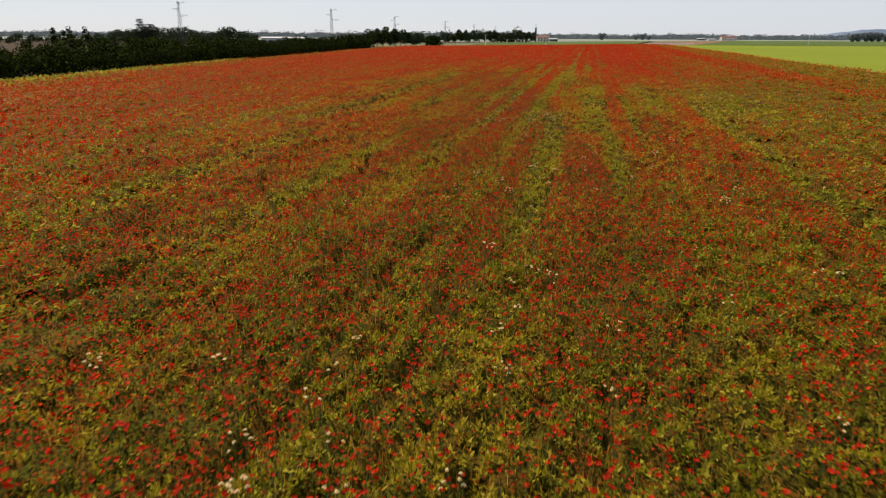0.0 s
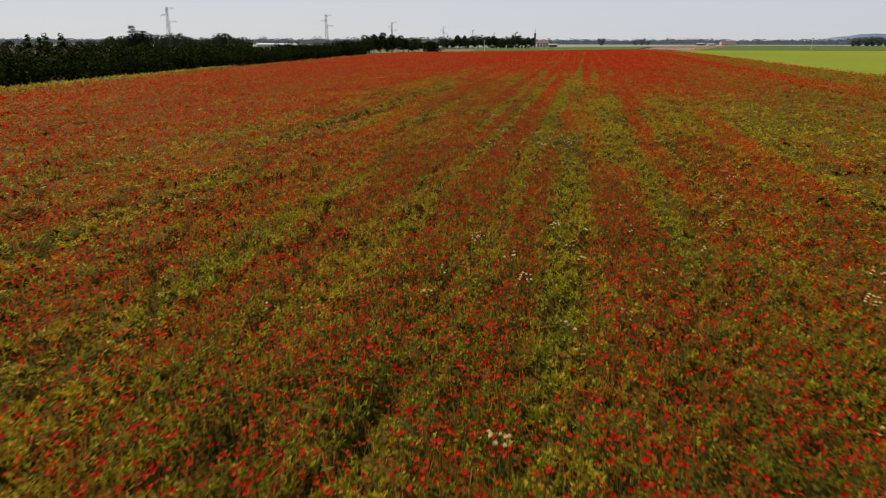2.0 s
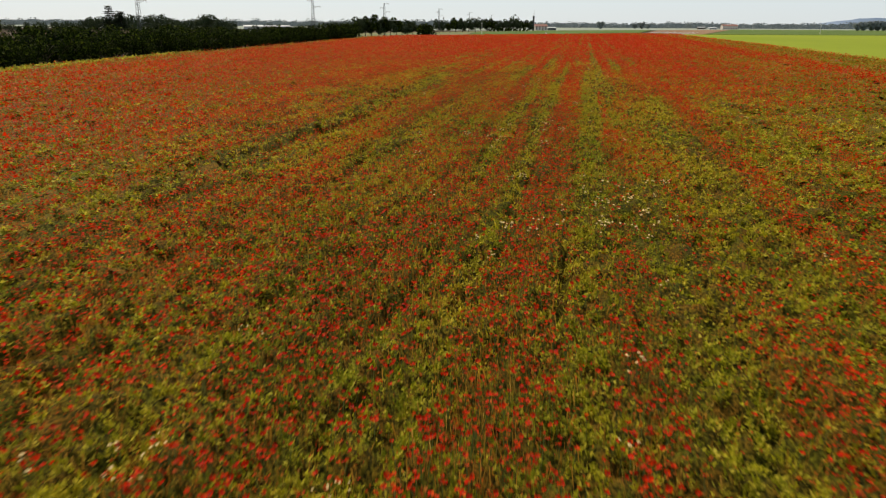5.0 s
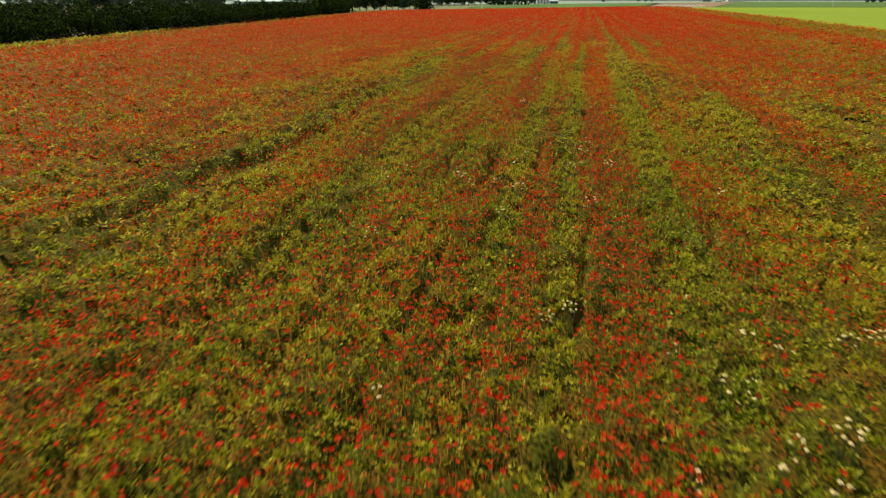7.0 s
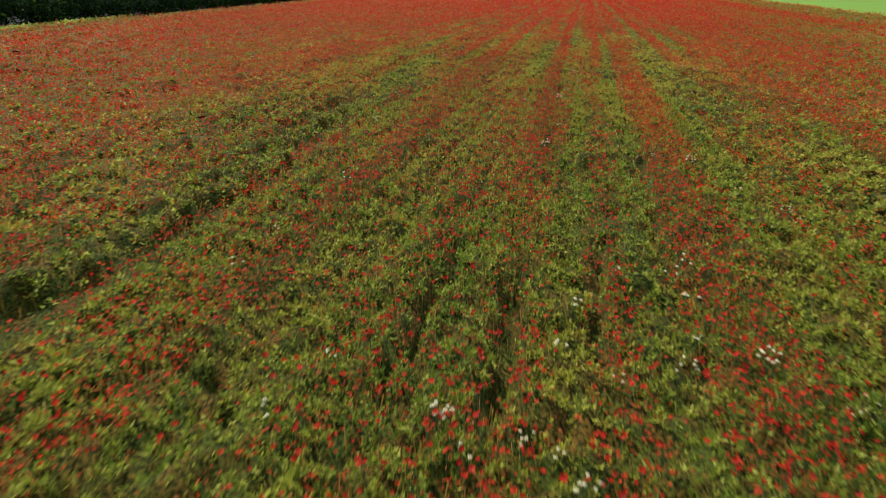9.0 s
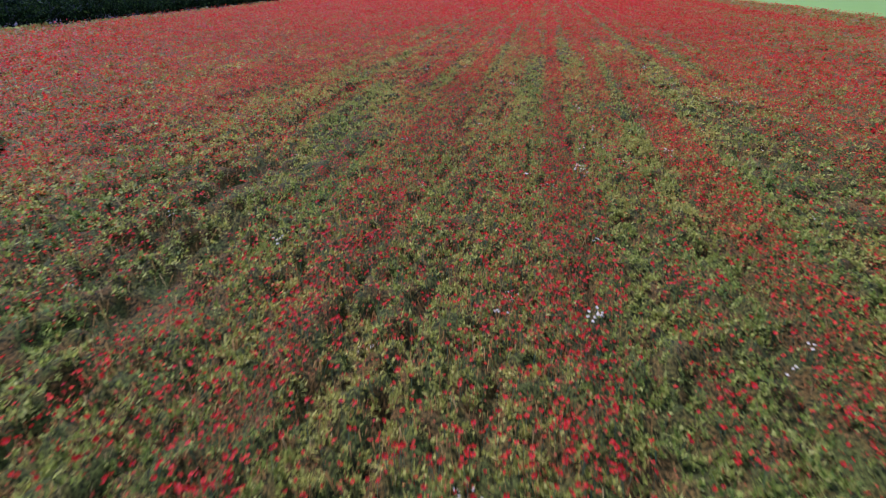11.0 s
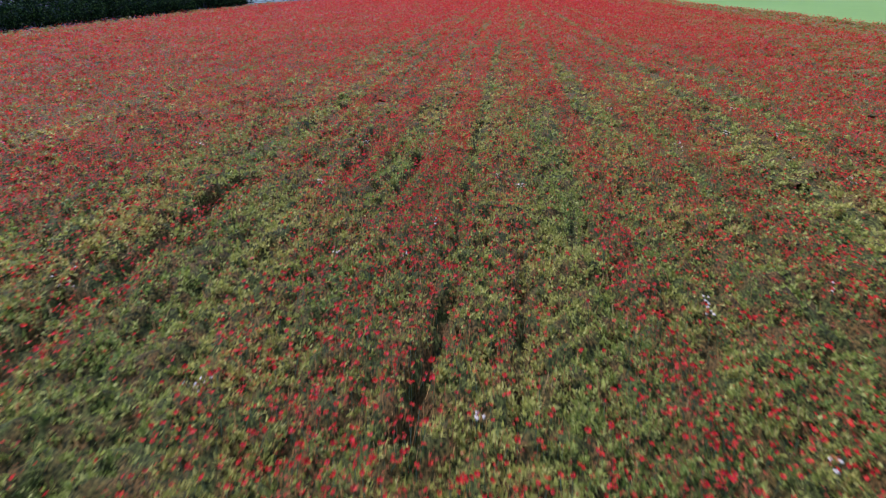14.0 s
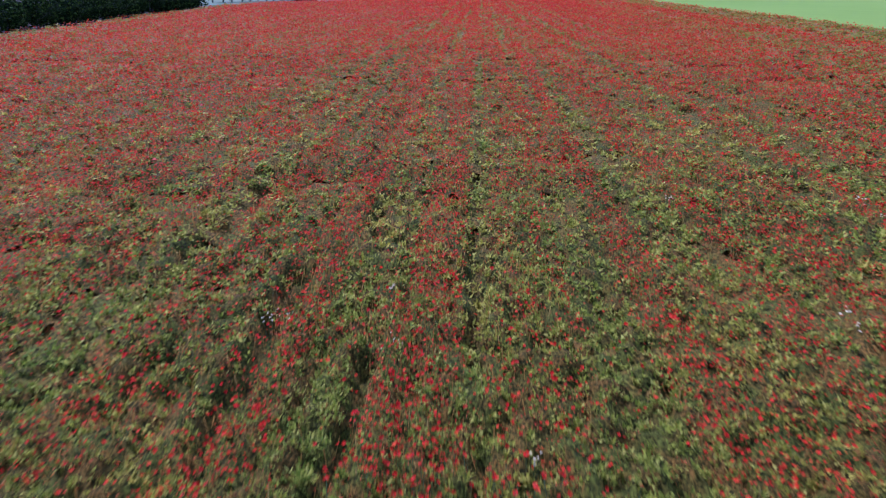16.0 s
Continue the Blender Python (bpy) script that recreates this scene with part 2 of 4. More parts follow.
# bare furrows along the rows: across, from, to, width
FURROWS = [
    (-3.87, 10.9, 11.8, 0.20), (-3.68, 9.0, 9.7, 0.15), (-2.42, 12.5, 13.0, 0.14),
    (-10.00, 11.5, 14.5, 0.11), (-9.50, 18.5, 23.5, 0.08), (-6.35, 18.0, 22.0, 0.11), (-6.90, 21.5, 24.5, 0.09), (-10.15, 19.0, 30.0, 0.09),
    (-13.70, 22.5, 26.7, 0.10), (-10.60, 24.7, 26.7, 0.12), (-13.68, 34.6, 38.2, 0.16), (-10.47, 31.5, 33.6, 0.13), (-4.41, 32.5, 33.2, 0.14),
    (-9.95, 40.5, 44.5, 0.11), (-14.33, 43.0, 50.2, 0.16), (-13.55, 47.5, 62.5, 0.15), (-14.00, 44.5, 56.0, 0.13),
    (-6.40, 48.4, 53.3, 0.075), (-7.70, 48.9, 54.0, 0.06), (-10.30, 58.9, 60.0, 0.12), (-14.15, 60.5, 66.0, 0.19), (-15.50, 62.0, 71.5, 0.17),
    (-16.06, 66.0, 70.0, 0.13), (-16.70, 75.5, 78.5, 0.13), (-17.10, 74.5, 88.0, 0.14), (-10.50, 76.0, 80.5, 0.10),
    (-12.35, 86.8, 91.0, 0.09), (-14.30, 88.5, 95.0, 0.12), (-10.60, 92.0, 115.0, 0.03), (-17.05, 96.0, 105.0, 0.13),
    (-14.35, 105.0, 114.0, 0.09), (-16.10, 108.0, 120.0, 0.08),
]
rng = np.random.default_rng(7)
for _ in range(18):
    x0, y0 = rng.uniform(-26, 34), rng.uniform(2, 120)
    u0, v0 = to_rows(x0, y0)
    FURROWS.append((u0, v0, v0 + rng.uniform(0.4, 1.4), rng.uniform(0.05, 0.09)))
# one narrow trodden track that runs askew to the rows: both ends and its width
TRACK = (-6.15, 13.1, -8.85, 17.4, 0.12)
# stripes along the rows with more poppies, and with fewer: across, half width, from, to
RED_STRIPES = [
    (-3.35, 0.40, 9, 108), (3.30, 0.34, 12, 102), (7.40, 0.45, 21, 48), (-13.20, 0.36, 18, 38), (-11.00, 0.38, 32, 68),
    (-1.10, 0.28, 44, 102), (-7.00, 0.40, 57, 152), (-4.55, 0.36, 88, 152), (-2.90, 0.36, 66, 79), (3.90, 0.45, 54, 100),
    (-11.50, 0.42, 84, 168), (-13.80, 0.38, 87, 136), (-21.90, 0.45, 78, 90), (-29.50, 0.60, 84, 96), (-24.00, 0.50, 116, 136),
    (0.25, 0.32, 96, 114), (-13.20, 0.22, 55, 63), (-9.80, 0.45, 8, 40), (-5.90, 0.36, 14, 50), (-1.05, 0.34, 9, 32), (-4.75, 0.30, 39, 48), (-0.65, 0.40, 42, 50), (-8.20, 0.34, 101, 119), (-9.20, 0.36, 10, 20),
    (1.10, 0.34, 9, 30), (5.40, 0.36, 20, 30), (-19.80, 0.5, 24, 60), (-10.40, 0.3, 110, 168), (-8.9, 0.35, 104, 150), (-3.8, 0.3, 110, 124),
]
GREEN_STRIPES = [
    (-4.12, 0.32, 15, 116), (1.70, 0.70, 30, 66), (3.95, 0.28, 30, 54), (8.35, 0.48, 14, 46), (2.60, 0.45, 18, 31), (-9.60, 0.55, 42, 50), (-15.40, 0.65, 75, 87), (-5.95, 0.24, 102, 113), (-14.40, 0.75, 33, 84),
    (-1.80, 0.30, 33, 90), (-1.35, 0.30, 50, 86), (-0.80, 0.30, 67, 117), (-8.10, 0.42, 78, 100), (-6.35, 0.28, 97, 116),
    (1.35, 0.80, 96, 117), (-1.00, 0.45, 71, 97), (-19.30, 0.34, 113, 168), (-16.10, 0.34, 107, 138), (-12.05, 0.22, 92, 112),
    (-3.05, 0.55, 99, 118), (-10.55, 0.20, 90, 140), (-5.50, 0.45, 36, 70), (-4.95, 0.30, 12, 30), (-7.10, 0.35, 12, 30), (-11.9, 0.45, 12, 30), (-0.1, 0.4, 14, 34),
    (6.3, 0.6, 44, 62), (9.6, 0.7, 40, 62), (12.5, 0.8, 42, 62),
]


def bare(x, y):
    """1 where the ground lies open, 0 where plants stand."""
    u, v = to_rows(x, y)
    out = np.zeros(len(x))
    for u0, v0, v1, w in FURROWS:
        near = (np.abs(u - u0) < w * 4 + 0.4) & (v > v0 - 0.4) & (v < v1 + 0.4)
        if near.any():
            uu, vv = u[near], v[near]
            bend = (vnoise(vv * 1.3, np.full(len(vv), u0), 5) - 0.5) * 0.35
            ww = 1.7 * w * (0.55 + 0.9 * vnoise(vv * 2.1, np.full(len(vv), u0 + 9), 6))
            d = np.abs(uu - u0 - bend) / ww
            out[near] = np.maximum(out[near], np.clip(1.5 - d, 0, 1) * ((vv > v0) & (vv < v1)))
    a0, b0, a1, b1, w = TRACK
    along = np.clip((v - b0) / (b1 - b0), 0, 1)
    off = np.abs(u - a0 - (a1 - a0) * along - 0.3 * (vnoise(v * 0.9, v * 0, 7) - 0.5)) / w
    out = np.maximum(out, np.clip(1.5 - off, 0, 1) * ((v > b0) & (v < b1)))
    hole = vnoise(u / 0.33, v / 0.5, 21) * vnoise(u / 4.0, v / 9.0, 22)
    return np.maximum(out, np.clip((hole - 0.70) * 8, 0, 1))


def redness(x, y):
    """How thickly the poppies stand, 0 to 1."""
    u, v = to_rows(x, y)
    drill = np.sin(math.tau * (u + 0.4 * (vnoise(u / 6.0, v / 60, 36) - 0.5)) / 1.36) * (0.3 + 0.7 * vnoise(u / 3.0, v / 25, 37))
    beyond = np.clip((v - 75) / 25, 0, 1)
    drill = drill * (1 - beyond) + 1.7 * beyond * np.cos(math.tau * (u + 7.0) / 2.3) * (0.35 + 0.65 * vnoise(u / 3.0, v / 60, 39))
    fine = (vnoise(u / 0.38, v / 14, 33) - 0.5) * (1 + 0.5 * beyond)
    strip = (vnoise(u / 0.95, v / 140, 31) - 0.5) * (1 + 0.5 * beyond)
    patch = 0.6 * (vnoise(u / 5.5, v / 16, 34) - 0.5) + 0.6 * (vnoise(u / 1.3, v / 2.4, 35) - 0.5)
    r = 0.68 + 0.24 * drill + 0.4 * fine + 0.6 * strip + 0.65 * patch - 0.26 * np.clip((y - 25) / 20, 0, 1) + 0.3 * np.clip((y - 95) / 50, 0, 1)
    r += 0.3 * np.clip((u - 3.6) / 1.2, 0, 1) * np.clip((v - 62 - 0.6 * (u - 3.6)) / 8, 0, 1)
    r += 0.6 * np.clip((-u - 18) / 10, 0, 1) + 0.12 * np.clip((30 - v) / 8, 0, 1) * np.clip((u + 1) / 3, 0, 1)
    r -= 0.12 * np.clip((u - 3.6) / 1.5, 0, 1) * np.clip((v - 36) / 6, 0, 1) * np.clip((64 - v) / 8, 0, 1)
    for u0, w, v0, v1, k in [(*q, 0.85) for q in RED_STRIPES] + [(*q, -0.85) for q in GREEN_STRIPES]:
        wob = (vnoise(v / 9.0, np.full(len(v), u0), 8) - 0.5) * 0.3
        r += k * np.exp(-((u - u0 - wob) / w) ** 2) * np.clip((v - v0) / 5 + 0.5, 0, 1) * np.clip((v1 - v) / 5 + 0.5, 0, 1)
    e = east_edge(y) - x
    # at the east side: a thin red line, a poor strip, a red band, another poor strip
    edge = np.interp(e + 1.5 * (vnoise(x / 9, y / 9, 38) - 0.5), [0, 1.5, 3.0, 5, 12, 15, 18, 20.5, 25, 31], [0.1, 0.32, 0.25, 0.1, 0.14, 0.8, 0.85, 0.5, 0.45, 1.0])
    west = np.clip((x - west_edge(y) - 2.5) / 9.0, 0, 1)
    return np.clip(r, 0.05, 1.0) * edge * (0.04 + 0.96 * west)


BANDS = (0, 12, 18, 26, 38, 55, 80, 120, 190, 600)


def scatter(per_m2, seed, keep=None, near=0.0, far=600.0):
    """Random places all over the field; per_m2 thins them out with the distance from the flight line."""
    g = np.random.default_rng(seed)
    xs, ys = [], []
    for d0, d1 in zip(BANDS, BANDS[1:]):
        if d1 <= near or d0 >= far:
            continue
        w = d1 * 0.54 + 2
        x0, x1 = max(-78, -w - 1), min(135, w + 7)
        y0, y1 = (-14 if d0 >= 12 else 0), min(455, 82 + d1)
        top = float(per_m2(np.array([max(d0, 1.0)]))[0])
        n = int((x1 - x0) * (y1 - y0) * top)
        x, y = g.uniform(x0, x1, n), g.uniform(y0, y1, n)
        d = reach(x, y)
        ok = (d >= max(d0, near)) & (d < min(d1, far)) & in_field(x, y) & (g.random(n) * top < per_m2(d))
        xs.append(x[ok])
        ys.append(y[ok])
    x, y = np.concatenate(xs), np.concatenate(ys)
    if keep is not None:
        ok = g.random(len(x)) < keep(x, y)
        x, y = x[ok], y[ok]
    return x, y, reach(x, y), g


# ---------------------------------------------------------------- plants of the field
def kites(x, y, z, g, length, width, rise, spread):
    """Leaf blades: from the foot outwards and up, bent at the widest place."""
    n = len(x)
    a = g.uniform(0, math.tau, n)
    ln, wd = length * g.uniform(0.6, 1.35, n), width * g.uniform(0.6, 1.4, n)
    up, out = rise * g.uniform(0.35, 1.2, n), spread * g.uniform(0.3, 1.3, n)
    ca, sa = np.cos(a), np.sin(a)
    V = np.empty((n, 4, 3))
    V[:, 0] = np.stack([x, y, z], 1)
    mx, my, mz = x + ca * ln * out * 0.5, y + sa * ln * out * 0.5, z + ln * up * 0.62
    V[:, 1] = np.stack([mx - sa * wd / 2, my + ca * wd / 2, mz], 1)
    V[:, 3] = np.stack([mx + sa * wd / 2, my - ca * wd / 2, mz + wd * 0.15], 1)
    V[:, 2] = np.stack([x + ca * ln * out, y + sa * ln * out, z + ln * up * g.uniform(0.55, 1.25, n)], 1)
    return V


def leaflets(x, y, z, g, length, width, rise, spread):
    """Small pointed leaflets: one triangle each, its tip outwards."""
    n = len(x)
    a = g.uniform(0, math.tau, n)
    ln, wd = length * g.uniform(0.5, 1.5, n), width * g.uniform(0.6, 1.5, n)
    up, out = rise * g.uniform(0.1, 1.3, n), spread * g.uniform(0.2, 1.3, n)
    ca, sa = np.cos(a), np.sin(a)
    V = np.empty((n, 3, 3))
    V[:, 0] = np.stack([x - sa * wd / 2, y + ca * wd / 2, z + g.normal(0, 0.2, n) * wd], 1)
    V[:, 1] = np.stack([x + sa * wd / 2, y - ca * wd / 2, z], 1)
    V[:, 2] = np.stack([x + ca * ln * out, y + sa * ln * out, z + ln * up], 1)
    return V


def cups(x, y, z, r, g, tilt=0.75):
    """Simple blooms: four faces round a deeper middle."""
    n = len(x)
    a, t = g.uniform(0, math.tau, n), tilt * np.sqrt(g.random(n))
    normal = np.stack([np.sin(t) * np.cos(a), np.sin(t) * np.sin(a), np.cos(t)], 1)
    e1 = np.cross(normal, np.array([0.3, 0.9, 0.1]))
    e1 /= np.linalg.norm(e1, axis=1)[:, None]
    e2 = np.cross(normal, e1)
    c = np.stack([x, y, z], 1)
    V = np.empty((n, 5, 3))
    V[:, 0] = c - normal * (r * 0.25)[:, None]
    turn = g.uniform(0, math.tau, n)
    for k in range(4):
        b = turn + k * math.pi / 2
        rr = r * g.uniform(0.8, 1.15, n)
        V[:, k + 1] = c + e1 * (rr * np.cos(b))[:, None] + e2 * (rr * np.sin(b))[:, None] + normal * (r * g.uniform(0.0, 0.6, n))[:, None]
    base = np.arange(n)[:, None] * 5
    F = np.concatenate([base + np.array([[0, 1 + k, 1 + (k + 1) % 4]]) for k in range(4)])
    return V.reshape(-1, 3), F


def petals(x, y, z, r, g):
    """Full blooms: four broad overlapping petals in a shallow bowl, each bent over its middle."""
    n = len(x)
    a, t = g.uniform(0, math.tau, n), 0.7 * np.sqrt(g.random(n))
    normal = np.stack([np.sin(t) * np.cos(a), np.sin(t) * np.sin(a), np.cos(t)], 1)
    e1 = np.cross(normal, np.array([0.3, 0.9, 0.1]))
    e1 /= np.linalg.norm(e1, axis=1)[:, None]
    e2 = np.cross(normal, e1)
    c = np.stack([x, y, z], 1)
    turn = g.uniform(0, math.tau, n)
    lift = g.uniform(0.15, 0.9, n)
    Vs = []
    for k in range(4):
        b = turn + k * math.pi / 2 + g.uniform(-0.15, 0.15, n)
        V = np.empty((n, 5, 3))
        for j, (rad, da, h) in enumerate(((0.08, 0, -0.2), (0.72, -0.85, 0.25), (1.0, -0.3, 0.75), (1.0, 0.35, 0.65), (0.72, 0.85, 0.3))):
            rr = r * rad * g.uniform(0.9, 1.12, n)
            V[:, j] = c + e1 * (rr * np.cos(b + da))[:, None] + e2 * (rr * np.sin(b + da))[:, None] + normal * (r * h * lift)[:, None]
        Vs.append(V)
    V = np.stack(Vs, 1).reshape(-1, 3)
    base = np.arange(n * 4)[:, None] * 5
    F = np.concatenate([base + np.array([[0, i, i + 1]]) for i in (1, 2, 3)])
    eye = np.empty((n, 4, 3))
    for j in range(4):
        b = turn + j * math.pi / 2
        eye[:, j] = c + e1 * (0.2 * r * np.cos(b))[:, None] + e2 * (0.2 * r * np.sin(b))[:, None] + normal * (r * 0.12)[:, None]
    return V, F, eye.reshape(-1, 3), np.arange(n)[:, None] * 4 + np.array([[0, 1, 2, 3]])


def tufts(x, y):
    """Clumps, a little longer along the rows: 1 in the middle of a clump, 0 between."""
    u, v = to_rows(x, y)
    return np.clip(0.35 * vnoise(u / 0.24, v / 0.9, 44) + 0.75 * vnoise(u / 0.22, v / 0.26, 42) + 0.35 * vnoise(u / 0.8, v / 1.6, 45) - 0.24, 0, 1)


def valley(x, y):
    """1 along the narrow gaps between two drill rows, 0 beside them."""
    u, v = to_rows(x, y)
    u = u + 0.3 * (vnoise(u / 0.9, v / 1.3, 46) - 0.5)
    off = np.abs((u / 1.36 + 0.25) % 1.0 - 0.5) * 1.36
    return np.clip(1.4 - off / 0.10, 0, 1) * np.clip(vnoise(u / 1.3, v / 3.0, 47) * 4 - 2.0, 0, 1)


def canopy(x, y):
    """Height of the leaves over the soil."""
    u, v = to_rows(x, y)
    return 0.30 - 0.2 * valley(x, y) + 0.34 * tufts(x, y) + 0.12 * (vnoise(u / 0.9, v / 2.5, 41) - 0.5) + 0.14 * (vnoise(u / 2.4, v / 12, 43) - 0.5)


def stuff(name, verts, faces, material, label, category):
    return tagged(new(name, mesh_of(name, verts, faces, material)), label, category, kind="stuff")


def quad_faces(n):
    return np.arange(n * 4).reshape(-1, 4)


def leaf_size(d):
    return np.maximum(d / 10.0, 1.0) ** 0.85


def leaf_count(d):
    return 56 * np.minimum(1.0, 10.0 / d) ** 0.3 / leaf_size(d) ** 2


PER = 18


def leafiness(x, y):
    """The weeds stand thickest where the poppies are few."""
    return (1 - bare(x, y)) * (1.1 - 0.62 * redness(x, y)) * (0.3 + 0.9 * tufts(x, y)) * (1 - 0.8 * valley(x, y))


def rosettes(x, y, top, size, g):
    """Bushy clumps: small leaves set all over a low dome, each pointing away from its middle."""
    n = len(x)
    wide = 0.085 * size * g.uniform(0.6, 1.4, n)
    x, y, top, size, wide = (np.repeat(q, PER) for q in (x, y, top, size, wide))
    n = len(x)
    a, q = g.uniform(0, math.tau, n), np.sqrt(g.random(n)) * g.uniform(0.6, 1.15, n)
    px, py = x + np.cos(a) * q * wide, y + np.sin(a) * q * wide
    pz = top * (1.08 - 0.55 * q * q) + g.normal(0, 0.03, n)
    a = a + g.normal(0, 0.7, n)
    ln, wd = 0.070 * size * g.uniform(0.5, 1.5, n), 0.044 * size * g.uniform(0.6, 1.4, n)
    tilt = np.clip(1.1 - 0.9 * q + g.normal(0, 0.35, n), -0.4, 1.4)
    ca, sa = np.cos(a), np.sin(a)
    V = np.empty((n, 3, 3))
    V[:, 0] = np.stack([px - sa * wd / 2, py + ca * wd / 2, pz + g.normal(0, 0.25, n) * wd], 1)
    V[:, 1] = np.stack([px + sa * wd / 2, py - ca * wd / 2, pz + g.normal(0, 0.25, n) * wd], 1)
    V[:, 2] = np.stack([px + ca * ln * np.cos(tilt), py + sa * ln * np.cos(tilt), pz + ln * np.sin(tilt) / size**0.6], 1)
    ok = g.random(n) > bare(px, py) * (size < 3.0)
    return V[ok].reshape(-1, 3)


x, y, d, g = scatter(leaf_count, 100, leafiness)
close = d + g.uniform(-14, 14, len(d)) < 34
for name, pick, material, label in (("field_greenery", close, GREEN, "dense yellow-green weeds and leaves among the poppies"),
                                    ("field_weeds", ~close, WEEDS, "olive weeds and stalks blended in tone, farther off among the poppies")):
    V = rosettes(x[pick], y[pick], canopy(x[pick], y[pick]), leaf_size(d[pick]), g)
    stuff(name, V, np.arange(len(V)).reshape(-1, 3), material, label, "plants")


def fade_size(d):
    return np.maximum(d / 14.0, 1.0) ** 0.8


x, y, d, g = scatter(lambda d: 125 / fade_size(d) ** 2, 110, lambda x, y: np.clip((0.08 + 0.75 * redness(x, y)) * (1 + 1.0 * np.clip((-to_rows(x, y)[0] - 18) / 14, 0, 1)), 0, 1) * (1 - 0.9 * np.maximum(bare(x, y), valley(x, y))))
V = leaflets(x, y, canopy(x, y) + g.uniform(0.0, 0.30, len(x)), g, 0.05 * fade_size(d), 0.04 * fade_size(d), 0.6, 0.7).reshape(-1, 3)
stuff("spent_poppies", V, np.arange(len(V)).reshape(-1, 3), SPENT, "fading brownish-red poppies and seed heads between fresh blooms", "poppies")


def spikes(x, y, z0, z1, w, g):
    """Dry stems: one thin leaning upright triangle each."""
    n = len(x)
    a = g.uniform(0, math.tau, n)
    dx, dy = np.cos(a) * w / 2, np.sin(a) * w / 2
    V = np.empty((n, 3, 3))
    V[:, 0] = np.stack([x - dx, y - dy, z1], 1)
    V[:, 1] = np.stack([x + dx, y + dy, z1 - g.uniform(0, 0.05, n)], 1)
    V[:, 2] = np.stack([x + g.normal(0, 0.07, n), y + g.normal(0, 0.07, n), z0], 1)
    return V


x, y, d, g = scatter(lambda d: 105 * np.minimum(1, 13.0 / d) / np.maximum(d / 20, 1) ** 0.9, 120,
                     lambda x, y: (1 - 0.85 * np.maximum(bare(x, y), valley(x, y))) * (0.22 + 0.78 * redness(x, y)) * (0.35 + 0.65 * vnoise(*(q / s for q, s in zip(to_rows(x, y), (1.1, 3.0))), 51)), 0, 110)
top = canopy(x, y)
V = spikes(x, y, top * 0.25, top + g.uniform(-0.05, 0.2, len(x)), 0.014 * np.maximum(d / 14, 1) ** 0.9 * g.uniform(0.5, 1.5, len(x)), g).reshape(-1, 3)
stuff("dry_stalks", V, np.arange(len(V)).reshape(-1, 3), STALK, "thin reddish-brown dry stalks standing between poppies", "grass")


def bloom_size(d):
    return np.maximum(d / 22.0, 1.0) ** 0.46


def blooming(x, y):
    u, v = to_rows(x, y)
    knots = 0.35 + 1.15 * vnoise(u / 0.3, v / 0.4, 52)
    knots = knots * (1 - 0.4 * np.clip((-u - 18) / 14, 0, 1))
    return np.clip(redness(x, y) * knots, 0, 1) * (1 - 0.8 * bare(x, y)) * (1 - 0.8 * valley(x, y))


# full blooms close by, simpler ones further off
x, y, d, g = scatter(lambda d: np.full(len(d), 68.0), 140, blooming, 0, 8.5)
z = canopy(x, y) + g.uniform(0.12, 0.38, len(x))
PV, PF, EV, EF = petals(x, y, z, g.uniform(0.022, 0.042, len(x)), g)
V = spikes(x, y, np.full(len(x), 0.12), z, np.full(len(x), 0.010), g).reshape(-1, 3)
stuff("poppy_stems", V, np.arange(len(V)).reshape(-1, 3), STEM, "thin hairy green poppy stems", "stems")
stuff("poppy_hearts", EV, EF, DARKEYE, "black hearts of the open poppies", "flowers")
x, y, d, g = scatter(lambda d: np.full(len(d), 68.0) / bloom_size(d) ** 1.8, 141, blooming, 8.5, 26)
z = canopy(x, y) + g.uniform(0.12, 0.38, len(x))
V, F = cups(x, y, z, 0.033 * bloom_size(d) * g.uniform(0.65, 1.3, len(x)), g)
PV, PF = np.concatenate([PV, V]), np.concatenate([PF, F + len(PV)])
x, y, d, g = scatter(lambda d: 62 / bloom_size(d) ** 2.1, 142, blooming, 26, 600)
r = 0.033 * bloom_size(d) * g.uniform(0.65, 1.3, len(x))
V = leaflets(x, y, canopy(x, y) + g.uniform(0.12, 0.38, len(x)), g, 2.1 * r, 2.3 * r, 0.75, 0.8).reshape(-1, 3)
F = np.arange(len(V)).reshape(-1, 3)
stuff("poppies", np.concatenate([PV, V]), np.concatenate([PF, F + len(PV)]), PETAL, "countless red field poppies in full bloom", "poppies")


def sheet(name, us, vs_, height, material, keep, label):
    U, Vv = np.meshgrid(us, vs_, indexing="ij")
    X, Y = from_rows(U, Vv)
    Z = height(X.ravel(), Y.ravel())
    co = np.stack([X.ravel(), Y.ravel(), Z], 1)
    i, j = np.meshgrid(np.arange(len(us) - 1), np.arange(len(vs_) - 1), indexing="ij")
    a = (i * len(vs_) + j).ravel()
    F = np.stack([a, a + len(vs_), a + len(vs_) + 1, a + 1], 1)
    mid = co[F].mean(1)
    F = F[keep(mid[:, 0], mid[:, 1])]
    return tagged(new(name, mesh_of(name, co, F, material)), label, "undergrowth", kind="stuff")


def floor_of_leaves(x, y):
    """The lower leaves: a closed, lumpy cover that opens to the soil in the furrows."""
    u, v = to_rows(x, y)
    lumps = 0.08 + 0.55 * tufts(x, y) + 0.07 * vnoise(u / 0.11, v / 0.11, 48)
    return np.where(in_field(x, y), np.maximum(lumps * (1 - np.maximum(bare(x, y), 0.85 * valley(x, y))), 0.012) + 0.008, 0.0)


